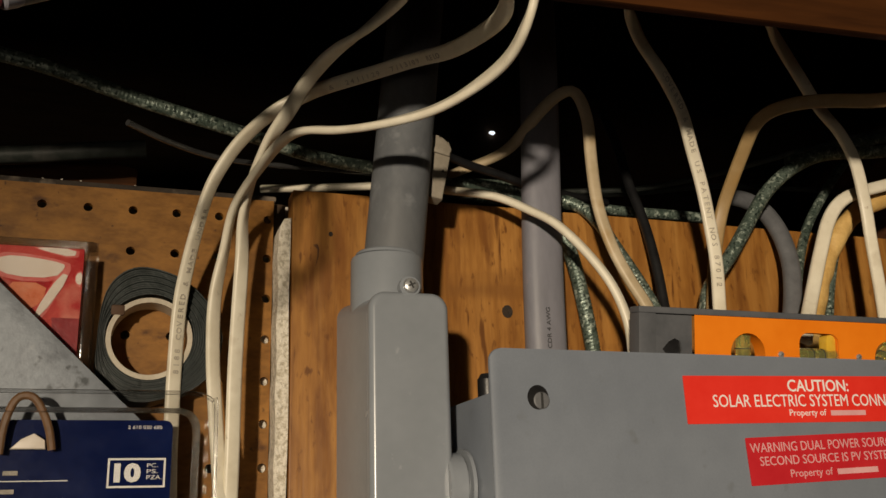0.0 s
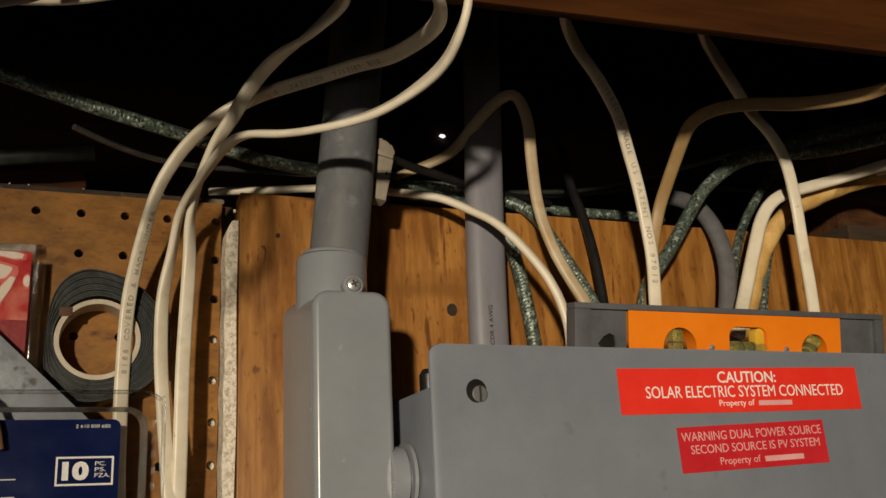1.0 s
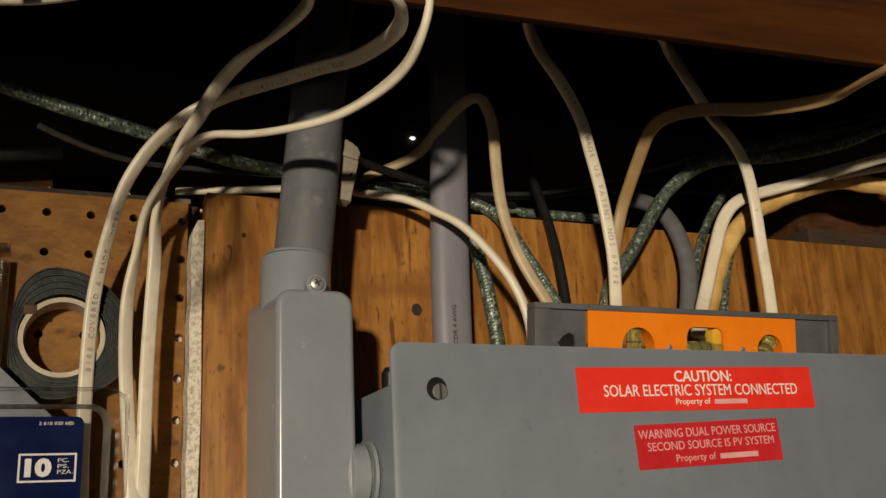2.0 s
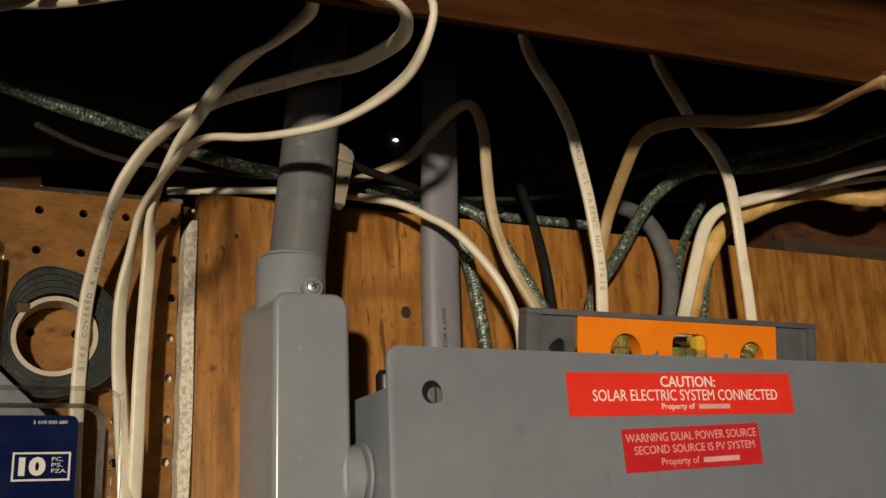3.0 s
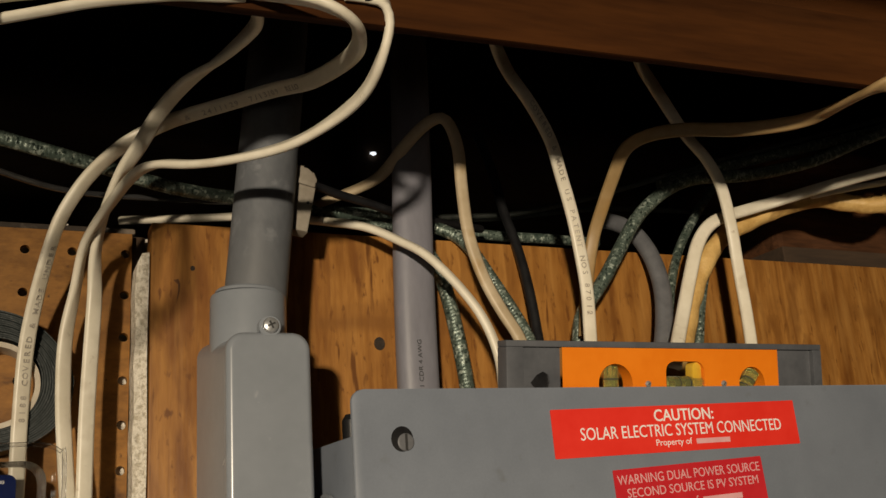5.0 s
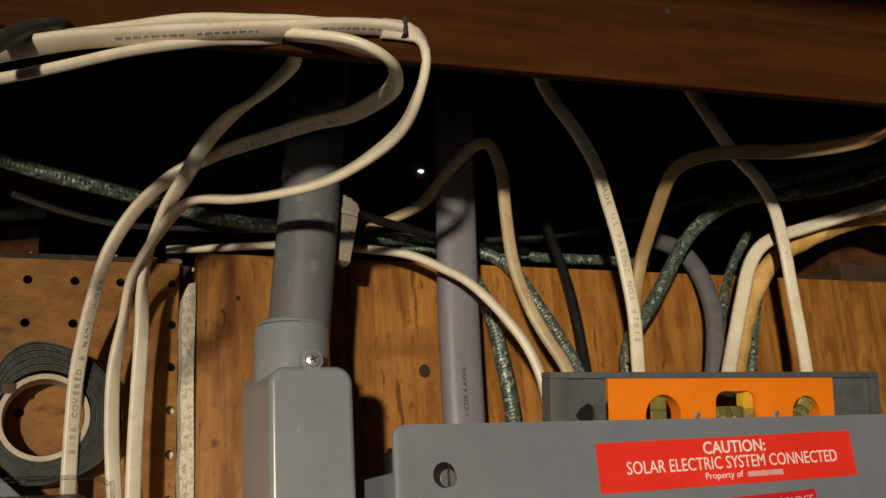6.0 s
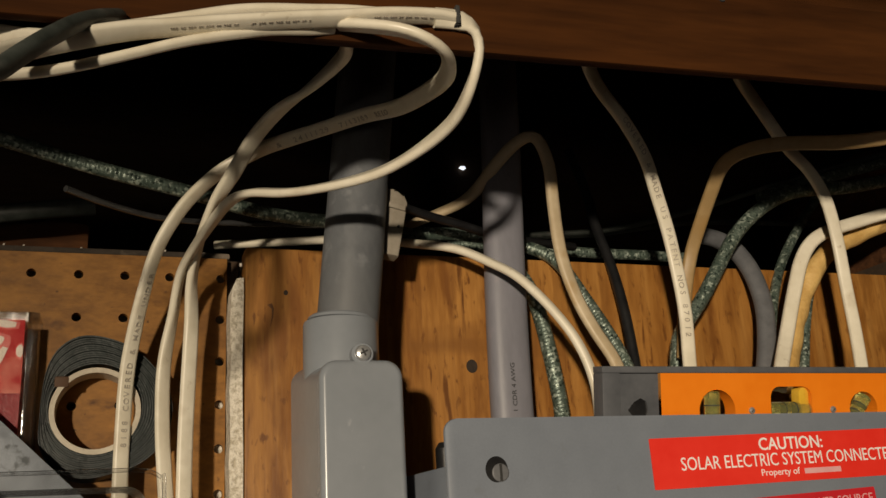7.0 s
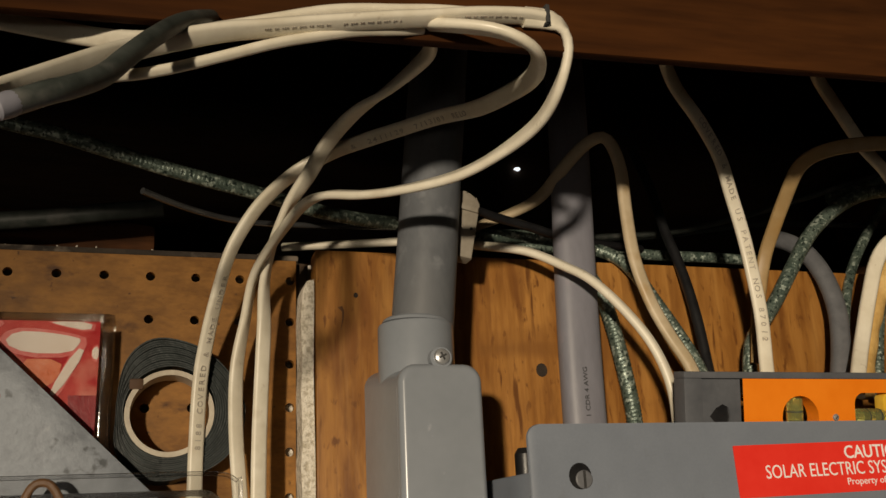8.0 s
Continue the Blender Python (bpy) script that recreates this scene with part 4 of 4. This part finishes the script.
# ---- cables ----
C = dict(
    L1=((0.162, 0.125, 1.689), (0.161, 0.126, 1.719), (0.161, 0.126, 1.745), (0.161, 0.125, 1.767), (0.162, 0.122, 1.804), (0.165, 0.115, 1.828), (0.169, 0.106, 1.849), (0.175, 0.097, 1.872), (0.186, 0.088, 1.892), (0.197, 0.079, 1.904), (0.208, 0.067, 1.911), (0.224, 0.061, 1.920), (0.236, 0.052, 1.923), (0.260, 0.040, 1.929), (0.277, 0.020, 1.929), (0.287, -0.009, 1.921), (0.292, -0.043, 1.914), (0.290, -0.075, 1.906), (0.283, -0.097, 1.903), (0.274, -0.107, 1.903), (0.262, -0.107, 1.907), (0.250, -0.101, 1.911), (0.237, -0.091, 1.916)),
    L2=((0.232, -0.079, 1.919), (0.245, -0.065, 1.926), (0.251, -0.049, 1.928), (0.249, -0.030, 1.929), (0.241, -0.008, 1.927), (0.230, 0.015, 1.925), (0.220, 0.036, 1.917), (0.212, 0.054, 1.904), (0.203, 0.073, 1.891), (0.198, 0.092, 1.877), (0.195, 0.106, 1.857), (0.196, 0.113, 1.834), (0.195, 0.115, 1.799), (0.194, 0.114, 1.765), (0.194, 0.114, 1.722), (0.194, 0.117, 1.686)),
    L3=((0.279, -0.0945, 1.9228), (0.291, -0.0940, 1.9232), (0.298, -0.0925, 1.9205), (0.301, -0.089, 1.912), (0.299, -0.081, 1.899), (0.297, -0.063, 1.891), (0.289, -0.041, 1.886), (0.274, -0.022, 1.880), (0.255, -0.002, 1.879), (0.235, 0.018, 1.881), (0.219, 0.037, 1.887), (0.210, 0.056, 1.888), (0.201, 0.074, 1.879), (0.192, 0.093, 1.867), (0.188, 0.107, 1.857), (0.186, 0.117, 1.839), (0.182, 0.123, 1.812), (0.182, 0.122, 1.778), (0.184, 0.119, 1.748), (0.187, 0.116, 1.714), (0.190, 0.114, 1.683)),
    R1=((0.384, -0.028, 1.958), (0.398, -0.010, 1.962), (0.416, 0.008, 1.954), (0.439, 0.024, 1.944), (0.460, 0.038, 1.927), (0.472, 0.049, 1.909), (0.481, 0.055, 1.886), (0.486, 0.058, 1.862), (0.488, 0.058, 1.833), (0.485, 0.056, 1.803), (0.482, 0.052, 1.783)),
    R2=((0.497, -0.008, 1.973), (0.516, 0.009, 1.973), (0.543, 0.025, 1.960), (0.571, 0.039, 1.942), (0.597, 0.052, 1.933), (0.615, 0.061, 1.917), (0.624, 0.067, 1.889), (0.626, 0.069, 1.861), (0.625, 0.067, 1.829), (0.621, 0.063, 1.803), (0.615, 0.058, 1.782)),
    R3=((0.660, -0.135, 1.941), (0.607, -0.128, 1.919), (0.577, -0.118, 1.908), (0.579, -0.091, 1.911), (0.581, -0.056, 1.914), (0.558, -0.026, 1.918), (0.537, -0.004, 1.925), (0.519, 0.011, 1.926), (0.511, 0.029, 1.923), (0.512, 0.049, 1.909), (0.512, 0.066, 1.892), (0.511, 0.078, 1.876), (0.506, 0.083, 1.849), (0.501, 0.086, 1.810)),
    R4=((0.892, -0.028, 1.951), (0.792, -0.022, 1.930), (0.731, -0.003, 1.920), (0.707, 0.034, 1.919), (0.682, 0.074, 1.916), (0.656, 0.081, 1.909), (0.625, 0.084, 1.899), (0.608, 0.085, 1.883), (0.598, 0.087, 1.859), (0.586, 0.086, 1.831), (0.570, 0.077, 1.807), (0.556, 0.067, 1.787)),
    R5=((0.891, -0.000, 2.017), (0.856, 0.009, 1.996), (0.816, 0.019, 1.970), (0.797, 0.030, 1.945), (0.787, 0.042, 1.921), (0.763, 0.055, 1.912), (0.744, 0.068, 1.917), (0.724, 0.081, 1.923), (0.686, 0.092, 1.912), (0.650, 0.099, 1.896), (0.629, 0.103, 1.876), (0.611, 0.103, 1.846), (0.595, 0.099, 1.816), (0.582, 0.091, 1.792)),
    R6=((1.127, 0.093, 2.078), (0.980, 0.092, 2.035), (0.867, 0.090, 2.007), (0.797, 0.089, 1.982), (0.740, 0.089, 1.959), (0.670, 0.090, 1.941), (0.620, 0.092, 1.935), (0.589, 0.093, 1.922), (0.563, 0.094, 1.901), (0.544, 0.094, 1.876), (0.528, 0.095, 1.853), (0.513, 0.096, 1.835), (0.506, 0.098, 1.822), (0.502, 0.100, 1.792)),
    M1=((0.214, 0.170, 1.899), (0.239, 0.159, 1.898), (0.263, 0.148, 1.897), (0.287, 0.137, 1.896), (0.307, 0.124, 1.893), (0.328, 0.110, 1.887), (0.353, 0.095, 1.880), (0.371, 0.081, 1.867), (0.382, 0.068, 1.855), (0.396, 0.058, 1.835), (0.408, 0.051, 1.813), (0.415, 0.048, 1.789), (0.416, 0.048, 1.766)),
    M2=((0.334, 0.152, 1.911), (0.351, 0.133, 1.914), (0.372, 0.115, 1.922), (0.384, 0.099, 1.938), (0.397, 0.087, 1.952), (0.407, 0.079, 1.953), (0.413, 0.076, 1.933), (0.413, 0.075, 1.907), (0.414, 0.073, 1.873), (0.421, 0.071, 1.844), (0.431, 0.069, 1.822), (0.441, 0.068, 1.805), (0.447, 0.069, 1.786)),
    M3L=((0.021, 0.080, 1.944), (0.053, 0.081, 1.934), (0.081, 0.082, 1.929), (0.110, 0.084, 1.922), (0.140, 0.087, 1.915), (0.171, 0.092, 1.910), (0.197, 0.099, 1.907), (0.225, 0.107, 1.903), (0.254, 0.116, 1.902), (0.278, 0.125, 1.904)),
    M3R=((0.325, 0.150, 1.909), (0.345, 0.146, 1.906), (0.374, 0.141, 1.905), (0.394, 0.135, 1.901), (0.423, 0.127, 1.892), (0.436, 0.118, 1.879), (0.449, 0.110, 1.852), (0.456, 0.101, 1.831), (0.462, 0.093, 1.810), (0.464, 0.085, 1.789)),
    M4=((0.401, 0.114, 1.875), (0.410, 0.112, 1.858), (0.414, 0.110, 1.841), (0.417, 0.108, 1.820), (0.419, 0.106, 1.800), (0.420, 0.104, 1.782), (0.419, 0.102, 1.767)),
    M5=((0.478, 0.170, 1.987), (0.479, 0.152, 1.950), (0.475, 0.135, 1.915), (0.475, 0.120, 1.883), (0.474, 0.107, 1.848), (0.471, 0.096, 1.811), (0.466, 0.085, 1.785)),
    M6=((0.376, 0.190, 1.914), (0.413, 0.186, 1.912), (0.452, 0.182, 1.911), (0.492, 0.178, 1.908), (0.535, 0.174, 1.907), (0.579, 0.170, 1.905)),
    T4=((0.300, 0.098, 1.912), (0.310, 0.100, 1.910), (0.326, 0.105, 1.908), (0.345, 0.110, 1.905), (0.365, 0.113, 1.902), (0.385, 0.118, 1.899), (0.419, 0.128, 1.898), (0.464, 0.150, 1.903)),
    T1=((0.342, 0.200, 1.916), (0.396, 0.190, 1.918), (0.457, 0.180, 1.922), (0.501, 0.171, 1.924), (0.542, 0.163, 1.932), (0.585, 0.155, 1.943), (0.631, 0.147, 1.957), (0.687, 0.140, 1.974), (0.779, 0.133, 2.000), (0.892, 0.127, 2.034), (1.034, 0.120, 2.085)),
    T2=((0.348, 0.215, 1.918), (0.424, 0.207, 1.923), (0.484, 0.200, 1.928), (0.515, 0.194, 1.930), (0.597, 0.189, 1.942), (0.686, 0.184, 1.944), (0.754, 0.180, 1.946)),
    T3=((0.701, 0.060, 1.916), (0.742, 0.052, 1.924), (0.793, 0.045, 1.932), (0.877, 0.037, 1.942), (0.937, 0.030, 1.947)),
    R7=((0.575, 0.150, 1.917), (0.579, 0.136, 1.909), (0.583, 0.124, 1.897), (0.586, 0.114, 1.878), (0.586, 0.107, 1.855), (0.582, 0.103, 1.833), (0.575, 0.100, 1.810), (0.567, 0.098, 1.788)),
    R8a=((0.694, 0.150, 1.961), (0.674, 0.143, 1.943), (0.650, 0.136, 1.919), (0.625, 0.129, 1.890), (0.608, 0.122, 1.862), (0.595, 0.115, 1.833)),
    R8b=((0.657, 0.120, 1.897), (0.638, 0.117, 1.870), (0.625, 0.114, 1.839), (0.617, 0.111, 1.815), (0.609, 0.108, 1.791)),
    W1=((0.127, 0.072, 1.896), (0.150, 0.092, 1.895), (0.179, 0.110, 1.895), (0.214, 0.124, 1.899), (0.259, 0.135, 1.904), (0.291, 0.145, 1.907)),
    B1=((0.289, -0.094, 1.923), (0.279, -0.095, 1.923), (0.257, -0.096, 1.920), (0.237, -0.096, 1.916), (0.220, -0.096, 1.913), (0.203, -0.097, 1.909), (0.186, -0.098, 1.905), (0.168, -0.100, 1.900), (0.153, -0.103, 1.895), (0.129, -0.110, 1.883), (0.116, -0.125, 1.869), (0.103, -0.145, 1.851), (0.092, -0.165, 1.834), (0.082, -0.190, 1.815)),
    B2=((0.281, -0.090, 1.925), (0.258, -0.090, 1.923), (0.241, -0.090, 1.922), (0.225, -0.090, 1.920), (0.208, -0.090, 1.918), (0.193, -0.090, 1.915), (0.171, -0.090, 1.908), (0.142, -0.085, 1.902), (0.128, -0.075, 1.904), (0.112, -0.062, 1.910), (0.091, -0.052, 1.917), (0.070, -0.045, 1.923), (0.044, -0.040, 1.929)),
    B3=((0.236, -0.088, 1.915), (0.224, -0.090, 1.912), (0.210, -0.092, 1.909), (0.198, -0.094, 1.905), (0.176, -0.097, 1.897), (0.156, -0.099, 1.888), (0.134, -0.102, 1.878), (0.119, -0.106, 1.872), (0.100, -0.112, 1.866), (0.084, -0.118, 1.859), (0.067, -0.125, 1.851)),
    K1=((0.097, -0.175, 1.827), (0.101, -0.173, 1.830), (0.105, -0.171, 1.833), (0.109, -0.168, 1.836), (0.117, -0.155, 1.847), (0.123, -0.140, 1.862), (0.129, -0.128, 1.875), (0.132, -0.122, 1.881), (0.136, -0.114, 1.889), (0.140, -0.106, 1.896), (0.145, -0.097, 1.903), (0.151, -0.085, 1.911)),
    G1=((0.002, 0.200, 1.912), (0.041, 0.199, 1.917), (0.073, 0.198, 1.921), (0.107, 0.196, 1.926), (0.139, 0.195, 1.930)),
    U1=((0.580, -0.122, 2.040), (0.615, -0.123, 2.012), (0.631, -0.124, 1.999), (0.641, -0.124, 1.984), (0.653, -0.125, 1.967), (0.668, -0.125, 1.943), (0.690, -0.126, 1.915)),
)
NM = flat_section(0.0089, 0.0044, 0.22)
F1 = ((0, (0.25, -1, 0)), (0.23, (0.35, -1, 0.1)), (0.34, (0.8, -0.7, -0.3)), (0.44, (0.6, -0.7, -0.5)), (0.52, (0.2, -0.65, -0.7)), (0.62, (-0.1, -0.6, -0.8)), (0.74, (-0.8, -0.3, -0.5)), (0.88, (-0.9, 0.2, -0.5)), (1, (-0.2, 0.4, -1)))
F2 = ((0, (0, -0.2, 1)), (0.12, (1, -0.3, 0)), (0.28, (0.5, -1, -0.5)), (0.38, (0.3, -1, -0.4)), (0.46, (0.8, -0.7, 0)), (0.54, (1, -0.5, 0)), (0.66, (0.3, -1, 0)), (1, (0.2, -1, 0)))
F3 = ((0, (0.6, -0.3, -0.2)), (0.1, (1, -0.35, 0)), (0.2, (1, -0.3, -0.3)), (0.36, (0.1, 0.46, -0.89)), (0.5, (0.2, 0.4, -0.89)), (0.62, (0.9, -0.2, -0.4)), (0.75, (0.5, -1, 0)), (1, (0.3, -1, 0)))
B1F = ((0, (0, -0.28, -0.95)), (0.45, (0.1, -0.4, -0.9)), (0.70, (0.2, -0.9, -0.5)), (1, (0.4, -1, -0.6)))
G1F = ((0, (-0.3, -1, 0)), (1, (-0.15, -1, 0)))
l1 = cable("cable", C["L1"], NM, "white", "flat white printed cable looping down from the joist past the tape", F1, group="white cables")
print_along(l1, C["L1"], F1, 0.0022, "8188 COVERED & MADE UNDER", 3, 0.0040, 0.0046)
print_along(l1, C["L1"], F1, 0.0022, "&  2411129  7/13/09  RELO", 12, 0.0032, 0.0044)
l2 = cable("cable", C["L2"], NM, "white", "flat white cable twisting from the staple down to the pegboard", F2, group="white cables")
l3 = cable("cable", C["L3"], NM, "white", "flat white cable seen edge-on in a wide loop before the conduit", F3, group="white cables")
b1 = cable("cable", C["B1"], flat_section(0.0086, 0.0040, 0.12), "white", "flat white cable stapled along the joist", B1F, group="white cables")
cable("cable", C["B2"], flat_section(0.0084, 0.0042, 0.1), "white", "white cable stapled along the joist behind another", ((0, (0, -0.6, -0.8)), (0.55, (0, -0.5, -0.9)), (0.75, (0, -0.9, -0.4)), (1, (0, -1, -0.2))), group="white cables")
cable("cable", C["B3"], flat_section(0.0044, 0.0040, 0.1), "white", "white cable running back along the joist edge", ((0, (0, -0.5, -0.9)), (0.5, (0, -0.6, -0.8)), (1, (0, -1, -0.3))), group="white cables")
BASE[b1.name] = Vector((0, 0, 0))
pts_, len_ = even(spline(C["B1"], soft=6), 0.001)
for run in (range(12, 40), range(66, 92), range(96, 124)):
    bars = bmesh.new()
    for i, (p, t, n, w) in enumerate(frames(pts_, B1F)):
        if i in run and i % 7 not in (0, 4):
            m = Matrix((t, n.cross(t), n)).transposed().to_4x4()
            m.translation = p + n * 0.00195 + n.cross(t) * -0.0008
            box(-0.0003, 0.0003, -0.0006, 0.0004 - 0.0002 * (i % 3), -0.0001, 0.0001, bm=bars, m=m)
    part("print", bars, "print", b1, "faint grey print bars", smooth=False)
r1 = cable("cable", C["R1"], NM, "white", "flat white printed cable dropping behind the level into the panel", G1F, group="white cables")
print_along(r1, C["R1"], G1F, 0.0022, "COVERED & MADE US PATENT NOS 87012", 3, 0.0045, 0.0050)
cable("cable", C["R2"], NM, "white", "flat white cable dropping behind the level's far end", ((0, (-0.5, -1, 0)), (1, (-0.3, -1, 0))), group="white cables")
r3 = cable("cable", C["R3"], NM, "yellow", "yellowed flat cable bending down from the joist", ((0, (0, -0.8, -0.6)), (0.3, (0, -0.8, -0.6)), (0.55, (-0.5, -0.8, -0.2)), (1, (-0.3, -1, 0))), group="old cables")
cable("cable", C["R4"], flat_section(0.0100, 0.0052, 0.18), "white", "ivory cable curving down into the panel", ((0, (0, -0.8, 0.6)), (0.5, (-0.5, -0.8, 0.5)), (1, (-0.5, -1, 0))), group="old cables")
r5 = cable("cable", C["R5"], round_section(0.0070), "wrap", "lumpy yellow wrapped old cable", ripple=lambda s, k: 0.20 * noise.noise(Vector((s * 60, math.cos(6.28 * k), math.sin(6.28 * k)))) + (0.16 * noise.noise(Vector((s * 210, 1.6 * math.cos(6.28 * k), 3.0))) if 0.06 < s < 0.2 else 0.0), step=0.0022, group="old cables")
cable("cable", C["M1"], flat_section(0.0068, 0.0052, 0.1), "white", "ivory cable crossing before the grey service cable", ((0, (0, -0.6, 1)), (1, (0.3, -0.8, 0.5))), group="old cables")
cable("cable", C["M2"], flat_section(0.0084, 0.0055, 0.1), "ivory", "aged ivory cable arching over beside the service cable", ((0, (0, -0.8, 0.8)), (0.5, (0, -1, 0)), (1, (0, -1, 0.2))), group="old cables")
BX = "greenish armoured cable with a ribbed metal sheath"
for key, r in (("M3L", 0.0042), ("M3R", 0.0044), ("M4", 0.0049), ("R6", 0.0048), ("R8a", 0.0036), ("R8b", 0.0036)):
    cable("armoured_cable", C[key], round_section(r, 14), "bx", BX, ripple=coil(r), step=0.0007, group="armoured cables")
cable("armoured_cable", ((0.62, 0.135, 1.945), (0.677, 0.13, 1.963), (0.791, 0.13, 1.995), (0.878, 0.13, 2.02), (0.974, 0.13, 2.05), (1.079, 0.13, 2.075)), round_section(0.0046, 14), "bx", BX, ripple=coil(0.007), step=0.0007, group="armoured cables")
cable("cable", C["M5"], round_section(0.0036), "black", "thin black cable dropping into the panel", group="dark cables")
cable("armoured_cable", C["M6"], round_section(0.0040, 14), "bx", "dirty dark armoured cable lying along the sill", ripple=coil(0.0056), step=0.0007, group="armoured cables")
cable("cable", C["T4"], round_section(0.0030), "black", "black cable running from the clamp along the sill", group="dark cables")
cable("cable", C["T1"], round_section(0.0022), "darkpipe", "thin dark grey wire along the sill", group="thin wires")
# a paler wire, coloured dark for the dim light on the sill
cable("cable", C["T2"], round_section(0.0022), "darkpipe", "thin wire along the sill, coloured dark for shade", group="thin wires")
cable("cable", C["T3"], round_section(0.0024), "white", "thin white wire under the ivory cable", group="thin wires")
cable("cable", C["R7"], flat_section(0.0135, 0.010, 0.05), "greycab", "bent grey cable going into the panel", ((0, (-0.5, -1, 0)), (1, (-0.2, -1, 0))))
cable("cable", C["W1"], round_section(0.0018), "gloss", "thin glossy black wire over the sill", group="thin wires")
k1 = cable("cable", C["K1"], round_section(0.0034), "darkpipe", "dark green-grey cable with a pale end before the white bundle", group="dark cables")
# pipe colour lowered to stand for the dim bay
cable("pipe", C["G1"], round_section(0.006), "darkpipe", "dusty grey pipe in the joist bay, coloured dark for shade", category="pipe")

# sheath colour holds the weak light near the joist
cable("cable", C["U1"], flat_section(0.0105, 0.006, 0.1), "tan", "tan cable running down before the joist, coloured darker for shade", group="old cables")

pe = thing("cable_end", C["K1"][0], "grey frayed end sleeve of the dark cable", "cable end")
a, bb = Vector(C["K1"][0]), Vector(C["K1"][1])
part("sleeve", lathe([(0.0028, -0.0055), (0.0034, -0.0050), (0.0036, -0.001), (0.0033, 0.0006)], along(a, bb), 20), "lilac", pe)
part("core", lathe([(0.0016, -0.034), (0.0024, -0.030), (0.0024, -0.0070), (0.0020, -0.006)], along(a, bb), 16), "maroon", pe, "dark red inner wire")

# brown lengths of the two old cables
for ob in (r3, r5):
    BASE[ob.name] = Vector((0, 0, 0))
part("sleeve", sweep(C["R3"][:3], oval_section(0.0112, 0.0080), ((0, (0, -0.8, -0.6)),)), "brown_sleeve", r3, "brown length of sheath", angle=60)
part("sleeve", sweep(C["R5"][:4], round_section(0.0077), ripple=lambda s, k: 0.10 * noise.noise(Vector((s * 90, math.cos(6.28 * k), math.sin(6.28 * k)))), step=0.003), "brown_sleeve", r5, "brown wrapping", angle=60)
for k in (0.25, 0.62, 0.97):
    q0, q1 = Vector(C["R5"][1]), Vector(C["R5"][3])
    q = q0.lerp(q1, k)
    part("band", lathe([(0.0079, -0.0012), (0.0086, 0), (0.0079, 0.0012)], along(q, q1 + (q1 - q0)), 20), "jacket", r5, "dark brown band")

# staples over the bundle
for x, y, z in ((0.2885, -0.0972, 1.9235), (0.226, -0.0915, 1.9160)):
    st = thing("cable_staple", (x, y + 0.02, z), "dark steel cable staple on the joist", "staple", "staples")
    sb = bmesh.new()
    box(x - 0.0009, x + 0.0009, y - 0.0012, y, z - 0.0040, z + 0.0046, 0.0003, bm=sb)
    box(x - 0.0009, x + 0.0009, y, y + 0.010, z + 0.0036, z + 0.0046, 0.0002, bm=sb)
    box(x - 0.0009, x + 0.0009, y, y + 0.010, z - 0.0042, z - 0.0032, 0.0002, bm=sb)
    part("staple", sb, "seam", st)

# glowing plate before the rim board, taken for daylight through a chink
ck = bmesh.new()
plate([(0.4790, 2.0668), (0.4835, 2.0650), (0.4862, 2.0668), (0.4848, 2.0690), (0.4805, 2.0686)], 0.4070, 0.4085, bm=ck)
tagged(part("daylight_patch", ck, "day", None), "small glowing patch before the rim board, taken for daylight", "chink", kind="structure")
